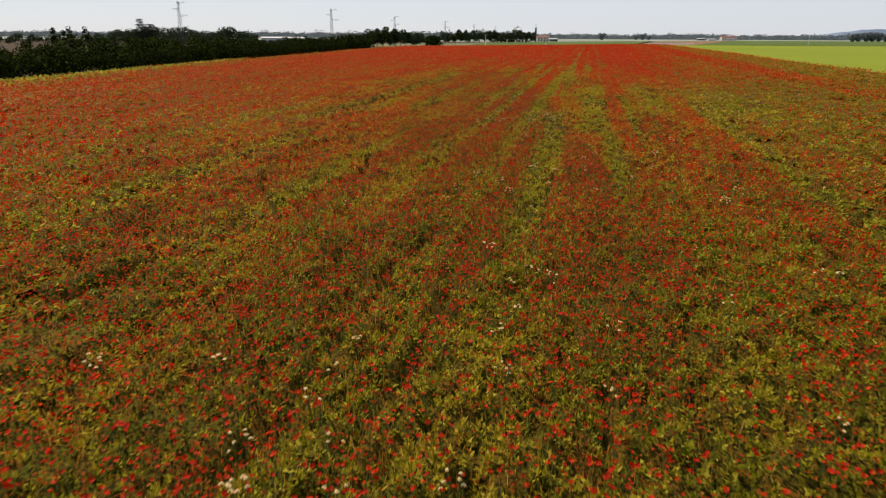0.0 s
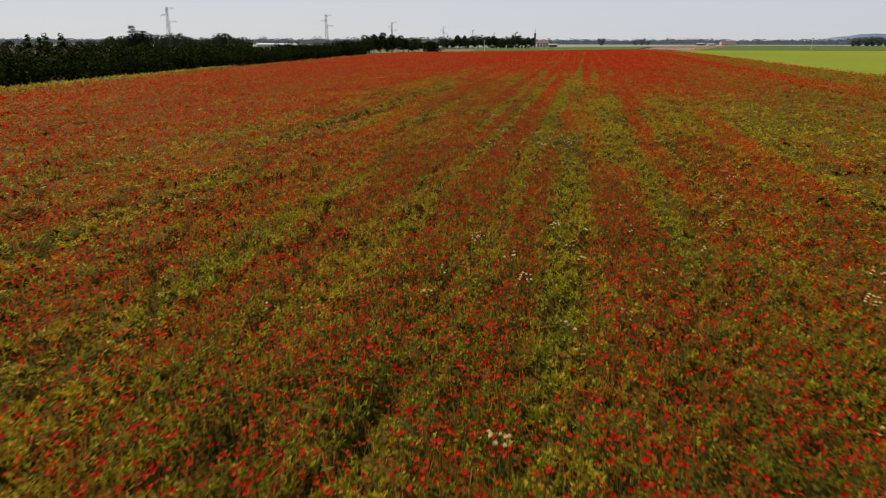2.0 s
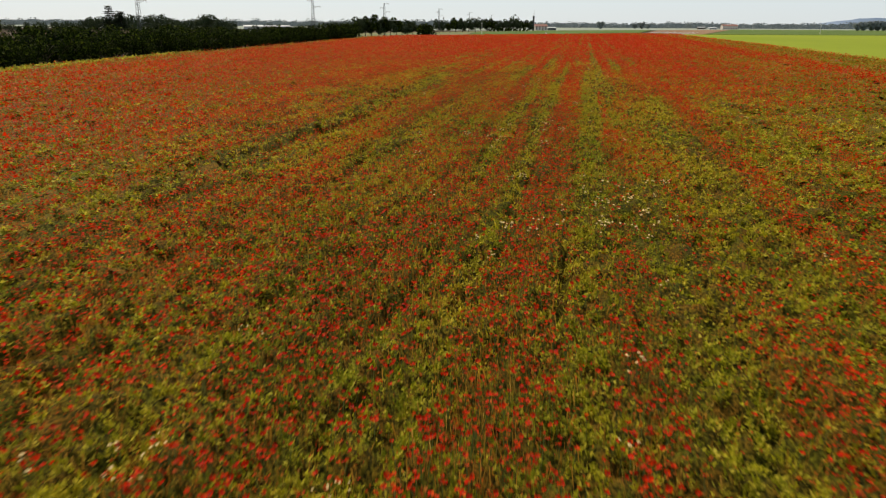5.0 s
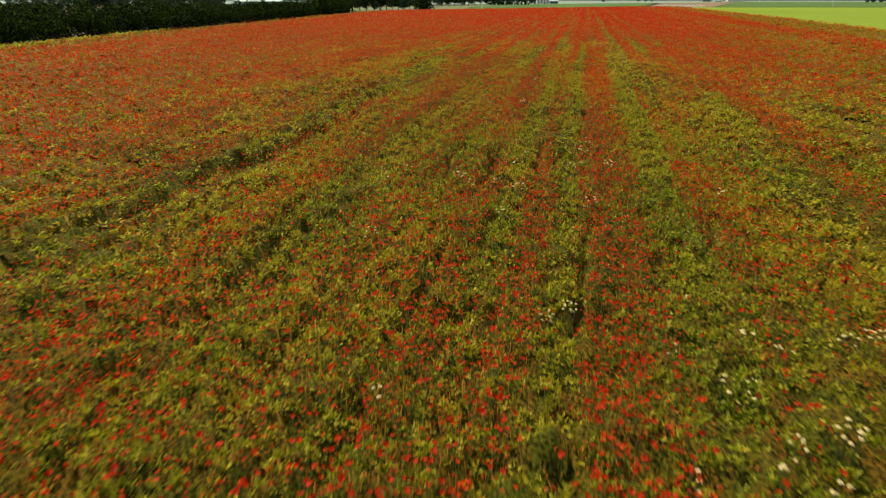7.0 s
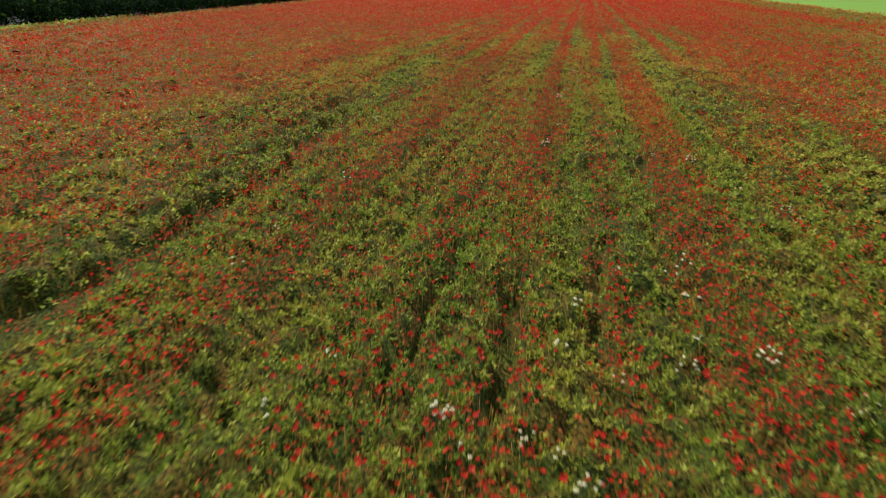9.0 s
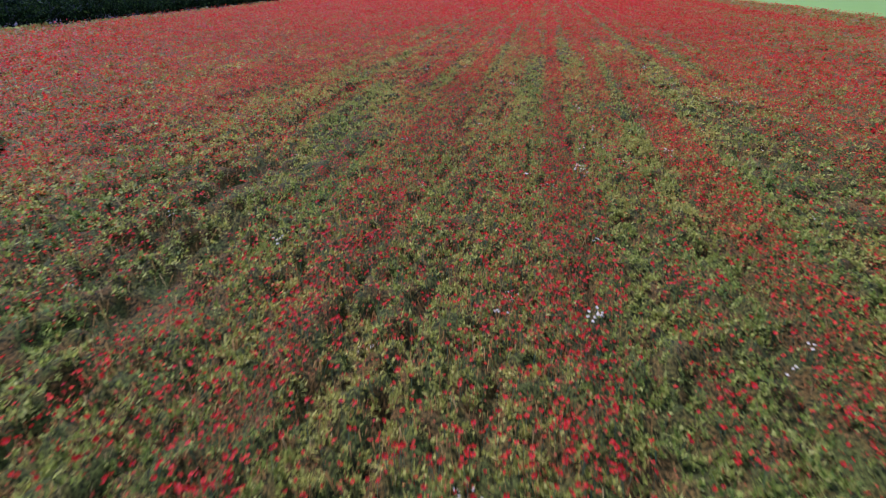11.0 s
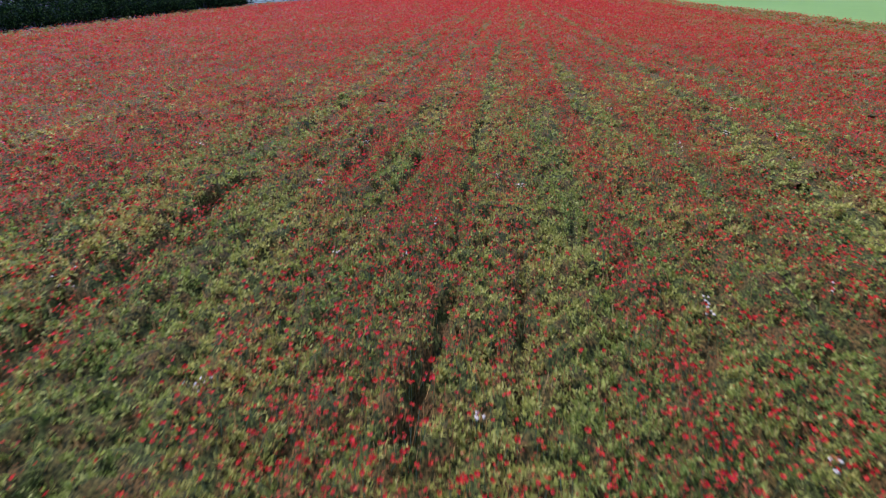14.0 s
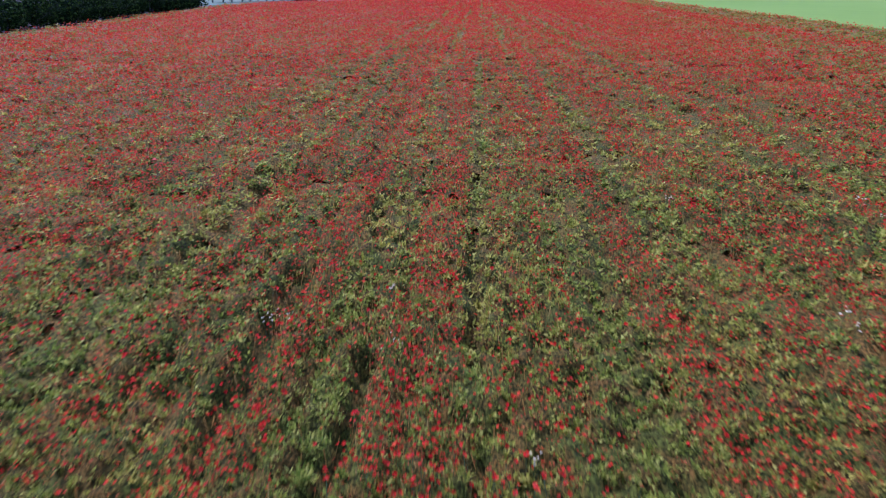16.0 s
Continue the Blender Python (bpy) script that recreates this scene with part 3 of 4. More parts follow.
def ragged(x, y, spread, grain):
    return reach(x, y) + spread * vnoise(x / grain, y / grain, 9)


# tone steps with distance: shaded gaps painted near, sunlit tops painted far
sheet("undergrowth", np.arange(-29, 14, 0.14), np.arange(-2, 118, 0.18), floor_of_leaves, UNDER_SHADED,
      lambda x, y: (ragged(x, y, 22, 2.2) < 34) & in_field(x, y), "tangled leafy undergrowth beneath the poppies, toned as shaded")
sheet("undergrowth_middle", np.arange(-66, 34, 0.4), np.arange(-6, 160, 0.5), lambda x, y: floor_of_leaves(x, y) - 0.03, UNDERMID_LIT,
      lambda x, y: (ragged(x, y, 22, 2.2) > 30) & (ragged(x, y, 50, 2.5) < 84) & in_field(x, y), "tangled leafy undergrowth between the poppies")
sheet("undergrowth_far", np.arange(-170, 80, 1.6), np.arange(-20, 430, 2.4), lambda x, y: 0.16 + 0.16 * vnoise(x, y, 3), UNDERFAR_LIT,
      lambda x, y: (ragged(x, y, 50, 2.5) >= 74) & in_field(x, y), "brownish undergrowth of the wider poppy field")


# ---------------------------------------------------------------- ground and the fields around
def field_slab(name, corners, top, material, label, category="field"):
    """A flat crop with thickness, from its corners in order."""
    bm = bmesh.new()
    low = [bm.verts.new((x, y, 0.0)) for x, y in corners]
    high = [bm.verts.new((x, y, top)) for x, y in corners]
    bm.faces.new(high)
    bm.faces.new(low[::-1])
    n = len(corners)
    for i in range(n):
        j = (i + 1) % n
        bm.faces.new((low[i], low[j], high[j], high[i]))
    bmesh.ops.recalc_face_normals(bm, faces=bm.faces[:])
    me = bpy.data.meshes.new(name)
    bm.to_mesh(me)
    bm.free()
    me.materials.append(material)
    return tagged(new(name, me), label, category, kind="structure")


bm = bmesh.new()
bmesh.ops.create_grid(bm, x_segments=8, y_segments=8, size=4600)
me = bpy.data.meshes.new("ground")
bm.to_mesh(me)
bm.free()
me.materials.append(SOIL)
tagged(new("ground", me), "flat brown farmland soil", "ground", kind="structure")


# ---------------------------------------------------------------- trees
def crown_mesh(name, g, size, lobes, leaves, leaf, material, low=0.0, flat=1.0):
    """Many leaf clumps on the shells of several lobes. size: half width, half depth, height."""
    ax, ay, h = size
    c = np.stack([g.uniform(-0.6, 0.6, lobes) * ax, g.uniform(-0.6, 0.6, lobes) * ay, low + g.uniform(0.2, 0.8, lobes) * (h - low)], 1)
    rad = g.uniform(0.32, 0.6, lobes) * min(ax, ay, (h - low) * 0.6)
    c[:, 2] = np.clip(c[:, 2], low + rad * 0.5, h - rad * 0.85)
    pick = g.integers(0, lobes, leaves)
    d = g.normal(0, 1, (leaves, 3))
    d /= np.linalg.norm(d, axis=1)[:, None]
    d[:, 2] *= flat
    p = c[pick] + d * (rad[pick] * g.uniform(0.7, 1.12, leaves))[:, None]
    p[:, 2] = np.maximum(p[:, 2], 0.05)
    t1 = np.cross(d, g.normal(0, 1, (leaves, 3)))
    t1 /= np.linalg.norm(t1, axis=1)[:, None] + 1e-9
    t2 = np.cross(d, t1) + g.normal(0, 0.35, (leaves, 3))
    s = leaf * g.uniform(0.6, 1.5, leaves)[:, None]
    V = np.stack([p - t1 * s, p + t2 * s * 0.55 + d * s * 0.25, p + t1 * s, p - t2 * s * 0.55], 1).reshape(-1, 3)
    return mesh_of(name, V, quad_faces(leaves), material)


def trunk_bm(g, h, r, limbs):
    bm = rod_bm((0, 0, -0.2), (g.normal(0, 0.1), g.normal(0, 0.1), h * 0.75), r, r * 0.3, 7)
    for k in range(limbs):
        z0 = h * g.uniform(0.15, 0.55)
        a = g.uniform(0, math.tau)
        ln = h * g.uniform(0.22, 0.4)
        rod_bm((0, 0, z0), (math.cos(a) * ln, math.sin(a) * ln, z0 + ln * 0.8), r * 0.4, r * 0.12, 5, bm)
    return bm


def tree(name, seed, size, lobes, leaves, leaf, material, label, low=0.0, flat=1.0, trunk=0.16, limbs=5):
    g = np.random.default_rng(seed)
    base = tagged(new(name), label, "tree" if "tree" in name else "bush")
    part("trunk", trunk_bm(g, size[2], trunk, limbs), BARK, base)
    child("crown", crown_mesh("crown", g, size, lobes, leaves, leaf, material, low, flat), base)
    return base


def conifer_tree(name, seed, h, spread, material, label):
    """A cedar: upright trunk with flat tiers of drooping boughs."""
    g = np.random.default_rng(seed)
    base = tagged(new(name), label, "tree")
    part("trunk", trunk_bm(g, h * 1.25, 0.35, 4), BARK, base)
    blocks = []
    for z in np.linspace(0.25, 0.98, 13):
        reach = spread * (1 - z) ** 0.6 + 0.35
        for b in range(7):
            a = g.uniform(0, math.tau)
            ln = reach * g.uniform(0.55, 1.15)
            n = 40
            t = g.uniform(0.1, 1, n)
            x = np.cos(a) * ln * t + g.normal(0, 0.22, n)
            y = np.sin(a) * ln * t + g.normal(0, 0.22, n)
            blocks.append(kites(x, y, z * h + 0.25 * t - 0.35 * t * t + g.normal(0, 0.08, n), g, 1.0, 0.6, 0.2, 0.9))
    V = np.concatenate(blocks).reshape(-1, 3)
    child("crown", mesh_of("crown", V, quad_faces(len(V) // 4), material), base)
    return base


def stand(proto, x, y, scale, turn, first):
    """Puts the prototype itself down the first time and copies of it after that."""
    m = pose(x, y, 0, 0, 0, turn)
    if first:
        proto.matrix_basis = m @ Matrix.Diagonal((scale, scale, scale, 1))
        return proto
    was = proto.scale.copy()
    proto.scale = (scale, scale, scale)
    ob = copy_thing(proto, m)
    proto.scale = was
    return ob


def plant_row(protos, places, used, group=""):
    for k, (x, y, s) in enumerate(places):
        i = (k * 7 + k // 3) % len(protos)
        ob = stand(protos[i], x, y, s, (k * 137) % 360, i not in used)
        used.add(i)
        if group:
            ob["group"] = group


# ---------------------------------------------------------------- buildings, masts and poles
PLASTER = solid("pale_plaster", (0.42, 0.37, 0.33), (0.55, 0.49, 0.44), 0.8, 0.85)
WHITEWALL = solid("white_render", (0.45, 0.45, 0.44), (0.62, 0.62, 0.6), 0.8, 0.8)
TILES = solid("clay_roof", (0.13, 0.055, 0.042), (0.22, 0.10, 0.08), 1.5, 0.85, 0.3)
SHEET = solid("pale_roof_sheet", (0.32, 0.33, 0.33), (0.45, 0.46, 0.46), 0.6, 0.45)
GLASSDARK = solid("dark_window", (0.02, 0.024, 0.03), (0.05, 0.055, 0.065), 2, 0.15)
DOORWOOD = solid("brown_door", (0.06, 0.035, 0.02), (0.12, 0.07, 0.04), 3, 0.6)
STEEL = solid("grey_steel", (0.03, 0.033, 0.036), (0.06, 0.064, 0.07), 2, 0.6, 0.0, 0.3)
CONCRETE = solid("pole_concrete", (0.42, 0.42, 0.40), (0.62, 0.61, 0.58), 2, 0.85)


def house(x, y, turn, w, d, h, rise, wall_mat, roof_mat, label, storeys=2, bays=4, chimney=True, category="house"):
    base = tagged(new("farm_house"), label, category)
    part("wall", box_bm(-w / 2, w / 2, -d / 2, d / 2, 0, h), wall_mat, base)
    bm = bmesh.new()
    e = 0.5
    pts = [(-d / 2 - e, h - 0.1), (0, h + rise), (d / 2 + e, h - 0.1), (d / 2 + e, h + 0.12), (0, h + rise + 0.25), (-d / 2 - e, h + 0.12)]
    ends = [[bm.verts.new((sx * (w / 2 + e), py, pz)) for py, pz in pts] for sx in (-1, 1)]
    for i in range(6):
        j = (i + 1) % 6
        bm.faces.new((ends[0][i], ends[0][j], ends[1][j], ends[1][i]))
    for ring in ends:
        bm.faces.new((ring[0], ring[1], ring[4], ring[5]))
        bm.faces.new((ring[1], ring[2], ring[3], ring[4]))
    bmesh.ops.recalc_face_normals(bm, faces=bm.faces[:])
    roof = part("roof", bm, roof_mat, base)
    bm = bmesh.new()
    for sx in (-1, 1):
        vs3 = [bm.verts.new((sx * w / 2, py, pz)) for py, pz in ((-d / 2, h), (d / 2, h), (0, h + rise))]
        vs4 = [bm.verts.new((sx * (w / 2 - 0.25), py, pz)) for py, pz in ((-d / 2, h), (d / 2, h), (0, h + rise))]
        bm.faces.new(vs3), bm.faces.new(vs4[::-1])
        for i in range(3):
            bm.faces.new((vs3[i], vs3[(i + 1) % 3], vs4[(i + 1) % 3], vs4[i]))
    bmesh.ops.recalc_face_normals(bm, faces=bm.faces[:])
    part("gable", bm, wall_mat, base)
    if chimney:
        part("chimney", box_bm(w * 0.2, w * 0.2 + 0.7, -0.35, 0.35, h + rise * 0.5, h + rise + 1.0, None, 0.05), wall_mat, roof)
    for s in range(storeys):
        for b in range(bays):
            cx = -w / 2 + w * (b + 0.5) / bays
            z0 = 0.9 + s * h / storeys
            if s == 0 and b == bays // 2:
                part("door", box_bm(cx - 0.6, cx + 0.6, -d / 2 - 0.06, -d / 2 + 0.05, 0, 2.2, None, 0.02), DOORWOOD, base)
            else:
                win = part("window", box_bm(cx - 0.6, cx + 0.6, -d / 2 - 0.04, -d / 2 + 0.05, z0, z0 + 1.4), GLASSDARK, base)
                part("sill", box_bm(cx - 0.75, cx + 0.75, -d / 2 - 0.14, -d / 2 + 0.02, z0 - 0.12, z0 - 0.02), wall_mat, win)
    base.matrix_basis = pose(x, y, 0, 0, 0, turn)
    return base


def shed(x, y, turn, w, d, h, wall_mat, roof_mat, label, bays=3):
    base = tagged(new("farm_shed"), label, "shed")
    part("wall", box_bm(-w / 2, w / 2, -d / 2, d / 2, 0, h), wall_mat, base)
    bm = box_bm(-w / 2 - 0.4, w / 2 + 0.4, -d / 2 - 0.4, d / 2 + 0.4, h, h + 0.3)
    for v in bm.verts:
        if v.co.z > h + 0.1:
            v.co.z += 1.1 * (1 - abs(v.co.y) / (d / 2 + 0.5)) + (0.7 if v.co.y > 0 else 0.0)
    part("roof", bm, roof_mat, base)
    for b in range(bays):
        cx = -w / 2 + w * (b + 0.5) / bays
        part("door", box_bm(cx - w / bays * 0.32, cx + w / bays * 0.32, -d / 2 - 0.05, -d / 2 + 0.05, 0, h * 0.7), GLASSDARK, base)
    base.matrix_basis = pose(x, y, 0, 0, 0, turn)
    return base


def mast():
    """A slim lattice power mast with three arms on alternate sides."""
    base = tagged(new("power_mast"), "grey lattice steel power mast with three side arms", "pylon")
    h, w0, w1 = 14.5, 0.62, 0.2
    half = lambda z: w0 + (w1 - w0) * z / h
    for sx, sy in ((-1, -1), (1, -1), (1, 1), (-1, 1)):
        part("leg", rod_bm((sx * w0, sy * w0, 0), (sx * w1, sy * w1, h), 0.05, 0.036, 5), STEEL, base)
    for k in range(11):
        z0, z1 = h * k / 11, h * (k + 1) / 11
        a, b = half(z0), half(z1)
        bm = bmesh.new()
        s = 1 if k % 2 else -1
        rod_bm((-s * a, -a, z0), (s * b, -b, z1), 0.028, 0.028, 4, bm)
        rod_bm((s * a, a, z0), (-s * b, b, z1), 0.028, 0.028, 4, bm)
        rod_bm((a, -s * a, z0), (b, s * b, z1), 0.028, 0.028, 4, bm)
        rod_bm((-a, s * a, z0), (-b, -s * b, z1), 0.028, 0.028, 4, bm)
        part("brace", bm, STEEL, base)
    for z, side, ln in ((h - 0.2, 1, 2.1), (h - 2.0, -1, 1.9), (h - 3.8, 1, 2.7)):
        bm = rod_bm((side * half(z), -0.15, z), (side * ln, 0, z), 0.045, 0.035, 4)
        rod_bm((side * half(z), 0.15, z - 0.55), (side * ln, 0, z), 0.035, 0.03, 4, bm)
        arm = part("arm", bm, STEEL, base)
        part("insulator", rod_bm((side * ln, 0, z), (side * ln, 0, z - 0.5), 0.05, 0.04, 6), GLASSDARK, arm)
    return base


def pole(x, y, h, r, label, group=""):
    base = tagged(new("field_pole"), label, "pole", group)
    part("shaft", rod_bm((0, 0, -0.2), (0, 0, h), r, r * 0.7, 8), CONCRETE, base)
    bm = rod_bm((-0.5, 0, h - 0.4), (0.5, 0, h - 0.4), 0.06, 0.06, 5)
    part("crossbar", bm, CONCRETE, base)
    base.location = (x, y, 0)
    return base


def tower(x, y, h, r):
    base = tagged(new("farm_tower"), "slim grey farm tower with an antenna on top", "tower")
    part("shaft", rod_bm((0, 0, 0), (0, 0, h), r, r * 0.85, 10), STEEL, base)
    part("cap", rod_bm((0, 0, h), (0, 0, h + 0.8), r * 1.25, r * 0.7, 10), STEEL, base)
    part("antenna", rod_bm((0, 0, h + 0.8), (0.2, 0, h + 5.0), 0.16, 0.1, 5), STEEL, base)
    base.location = (x, y, 0)
    return base


# ---------------------------------------------------------------- neighbouring fields
YELLOWGREEN = solid("young_crop", (0.135, 0.175, 0.014), (0.165, 0.20, 0.02), 0.02, 0.9, 0.1, 0.0, (1, 0.6, 1))
DARKGREEN = solid("green_crop", (0.045, 0.075, 0.018), (0.09, 0.13, 0.035), 0.03, 0.9, 0.2)
PALE = solid("stubble", (0.10, 0.11, 0.05), (0.15, 0.155, 0.08), 0.03, 0.9, 0.2)
PINKSOIL = solid("dry_tilled_soil", (0.15, 0.09, 0.055), (0.21, 0.135, 0.085), 0.04, 0.9, 0.2)
# aerial haze over the plain is put into its pale colour
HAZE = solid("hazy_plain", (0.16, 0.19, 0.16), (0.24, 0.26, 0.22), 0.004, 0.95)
VERGE = leafy("verge_grass", [(0.0, (0.22, 0.23, 0.02)), (1.0, (0.48, 0.43, 0.05))], [(0.3, (0.28, 0.28, 0.03)), (0.7, (0.48, 0.42, 0.06))], 0.4)


def east_strip(y0, y1, inset, width, n=8):
    ys = [y0 + (y1 - y0) * i / n for i in range(n + 1)]
    return [(east_edge(y) + inset, y) for y in ys] + [(east_edge(y1) + width, y1), (east_edge(y0) + width, y0)]


field_slab("crop_east", east_strip(-30, 430, 0.15, 620), 0.42, YELLOWGREEN, "bright yellow-green young crop beside the poppies")
field_slab("crop_far_east", [(155, 436), (720, 436), (1500, 900), (420, 1050)], 0.5, DARKGREEN, "dark green crop strip across the plain")
field_slab("crop_far_middle", [(12, 352), (90, 425), (118, 452), (235, 820), (70, 640), (20, 480)], 0.5, DARKGREEN, "dark green meadow beyond the poppy field")
field_slab("tilled_plot", [(122, 455), (152, 436), (405, 1020), (240, 815)], 0.25, PINKSOIL, "dry pinkish tilled plot")
field_slab("stubble_field", [(-34, 262), (-16, 318), (10, 350), (18, 480), (60, 640), (-60, 420), (-60, 300)], 0.12, PALE, "pale dry stubble beyond the hedge")
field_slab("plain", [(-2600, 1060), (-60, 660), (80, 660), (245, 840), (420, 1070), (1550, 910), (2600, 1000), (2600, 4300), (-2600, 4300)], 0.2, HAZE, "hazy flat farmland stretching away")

# film-covered rows on the tilled plot
FILM = solid("pale_row_film", (0.34, 0.30, 0.26), (0.5, 0.45, 0.4), 1, 0.6)
for k in range(11):
    x0, y0 = 124 + 2.6 * k, 463 - 1.6 * k
    bm = bmesh.new()
    a = Vector((x0, y0, 0.25))
    b = a + Vector((58, 150, 0))
    rod_bm(a, b, 0.22, 0.22, 6, bm)
    me = bpy.data.meshes.new("film_row")
    bm.to_mesh(me)
    bm.free()
    me.materials.append(FILM)
    tagged(new("film_row", me), "long pale film-covered planting row", "crop row", "film rows")

# grassy verge along the hedge
g = np.random.default_rng(61)
y = -5 + 145 * g.random(22000)
x = west_edge(y) + g.normal(1.4, 1.2, 22000) * np.clip(1.7 - y / 85, 0.12, 2)
V = kites(x, y, g.uniform(0.05, 0.4, 22000), g, 0.5, 0.32, 0.7, 0.5).reshape(-1, 3)
stuff("verge_grass", V, quad_faces(22000), VERGE, "yellow-green grass verge along the hedge", "grass")

# ---------------------------------------------------------------- the hedge along the field
H_LABEL = "dense dark green hedge tree with leaves to the ground"
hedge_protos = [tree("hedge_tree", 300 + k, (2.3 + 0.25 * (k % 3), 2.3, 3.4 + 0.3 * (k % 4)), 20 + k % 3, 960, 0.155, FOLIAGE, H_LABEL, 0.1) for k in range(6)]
g = np.random.default_rng(71)
places, yy = [], 2.0
while yy < 278:
    places.append((west_edge(yy) - 2.3 + g.normal(0, 0.4), yy, g.uniform(0.86, 1.12) * (1.0 + 0.5 * max(0, (yy - 185) / 90))))
    yy += g.uniform(2.2, 3.3)
used = set()
plant_row(hedge_protos, places, used, "hedge along the field")
places, yy = [], 8.0
while yy < 285:
    places.append((west_edge(yy) - 7.0 + g.normal(0, 1.0), yy, g.uniform(0.9, 1.25)))
    yy += g.uniform(4.5, 6.5)
plant_row(hedge_protos, places, used, "hedge along the field")

# looser bushes in the strip between the hedge and the trees behind
M_LABEL = "rounded green bush in the rough strip behind the hedge"
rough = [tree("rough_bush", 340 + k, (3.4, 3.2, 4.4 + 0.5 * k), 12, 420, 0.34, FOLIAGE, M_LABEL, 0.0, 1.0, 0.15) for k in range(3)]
places = []
for k in range(70):
    yy = g.uniform(60, 300)
    places.append((west_edge(yy) - g.uniform(14, 70), yy, g.uniform(0.6, 0.9)))
for k in range(22):
    yy = 34 + 4.6 * k + g.uniform(-1, 1)
    places.append((west_edge(yy) - g.uniform(10, 15), yy, g.uniform(0.66, 0.82) * (1.35 if yy < 84 else 1.0)))
plant_row(rough, places, set(), "bushes behind the hedge")

# thin saplings that rise over the hedge
sap = tree("sapling_tree", 330, (0.75, 0.75, 6.6), 9, 190, 0.2, FOLIAGE, "thin sparse young tree rising over the hedge", 3.6, 1.0, 0.07, 7)
plant_row([sap], [(-73.0, 127.2, 1.0), (-71.0, 129.2, 1.04), (-65.7, 125.2, 1.02), (-73.4, 131.2, 0.93)], set(), "saplings over the hedge")

# ---------------------------------------------------------------- trees behind
B_LABEL = "broad grey-green tree behind the hedge"
back = [tree("field_tree", 350 + k, (5.0, 4.6, 8.8 + k * 0.4), 16, 500, 0.56, GREYLEAF, B_LABEL, 0.8, 1.0, 0.25) for k in range(5)]
places = []
g = np.random.default_rng(73)
for px in np.arange(-120, 462, 11.0):
    d = g.uniform(330, 420)
    k = (px - 784) / 1184 * 1.047
    places.append((1.2 + k * d * 1.0, 7 + d, g.uniform(0.7, 0.92) * d / 370 * min(1.0, max(0.58, 0.58 + 0.42 * (px - 150) / 110))))
usedb = set()
plant_row(back, places, usedb, "trees behind the hedge")
cedar = conifer_tree("cedar_tree", 380, 12.0, 5.6, CEDAR, "tall dark cedar with flat drooping boughs")
cedar.location = (-146.0, 329.2, 0)
cedar2 = conifer_tree("cedar_tree", 381, 9.6, 5.6, CEDAR, "low wide dark cedar beside a taller one")
cedar2.location = (-139.3, 325.2, 0)

O_LABEL = "round orchard tree with a short bare trunk"
orch = [tree("orchard_tree", 390 + k, (3.2, 3.2, 7.6 + 0.4 * k), 9, 900, 0.42, FOLIAGE if k == 2 else GREYLEAF, O_LABEL, 0.7, 1.0, 0.22) for k in range(3)]
usedo = set()
plant_row(orch, [(-37.8, 333.2, 1.05), (-35.0, 337.2, 1.12), (-32.1, 337.2, 1.1), (-29.4, 343.2, 0.98), (-26.9, 345.2, 1.0), (-24.3, 347.2, 0.96), (-21.8, 351.2, 0.97), (-19.4, 353.2, 0.94),
                 (-17.2, 359.2, 0.9), (-14.8, 363.2, 0.85)], usedo, "orchard row")
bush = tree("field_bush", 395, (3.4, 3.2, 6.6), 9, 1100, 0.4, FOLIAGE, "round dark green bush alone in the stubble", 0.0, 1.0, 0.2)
bush.location = (-9.1, 337.2, 0)
bush2 = copy_thing(bush, pose(-6.5, 341.2, 0, 0, 0, 140))
far_row = [(-4.3, 507.2, 1.1), (-0.7, 512.2, 1.0), (4.1, 487.2, 0.9), (7.9, 507.2, 1.15), (12.7, 507.2, 1.25), (17.3, 512.2, 1.2), (22.0, 517.2, 1.25), (30.0, 597.2, 1.2), (34.3, 597.2, 1.15), (38.9, 602.2, 1.2),
           (44.1, 607.2, 1.1), (48.8, 612.2, 1.15), (54.1, 617.2, 1.35), (59.1, 622.2, 1.4), (63.5, 627.2, 1.25), (71.2, 647.2, 1.1), (76.4, 652.2, 1.2)]
plant_row(orch + [back[1]], far_row, usedo | {3}, "trees by the farm")

# trimmed hedge by the farm
TRIM = tree("trimmed_hedge", 397, (27, 1.2, 2.6), 60, 4200, 0.38, FOLIAGE, "long low clipped dark hedge by the farm", 0.0, 1.0, 0.1, 2)
TRIM.matrix_basis = pose(50.7, 582.2, 0, 0, 0, 6)
# distance haze is mixed into this pale bluish leaf colour
HAZED_LEAF = leafy("hazed_leaf", [(0.0, (0.15, 0.18, 0.18)), (1.0, (0.25, 0.28, 0.27))], [(0.3, (0.18, 0.21, 0.21)), (0.7, (0.24, 0.27, 0.26))], 0.4, 0.8, 0.35, 0.02)
lone = tree("lone_tree", 398, (6.5, 6, 10.5), 11, 1200, 0.75, HAZED_LEAF, "lone rounded tree on the plain", 0.3, 1.0, 0.35)
lone.location = (228.3, 1057.2, 0)
for px, d, s in ((1083, 1150, 0.75), (1094, 1150, 0.95), (1104, 1180, 0.7), (1434, 900, 0.9), (1443, 900, 1.05), (1456, 930, 1.15), (1466, 930, 1.2), (1476, 940, 1.15), (1487, 950, 0.95), (1497, 960, 0.8), (1549, 860, 1.0), (1557, 860, 1.15), (1565, 870, 1.0)):
    copy_thing(lone, pose(1.2 + (px - 784) / 1184 * 1.047 * d, 7 + d, 0, 0, 0, px % 360) @ Matrix.Diagonal((s, s, s, 1)))

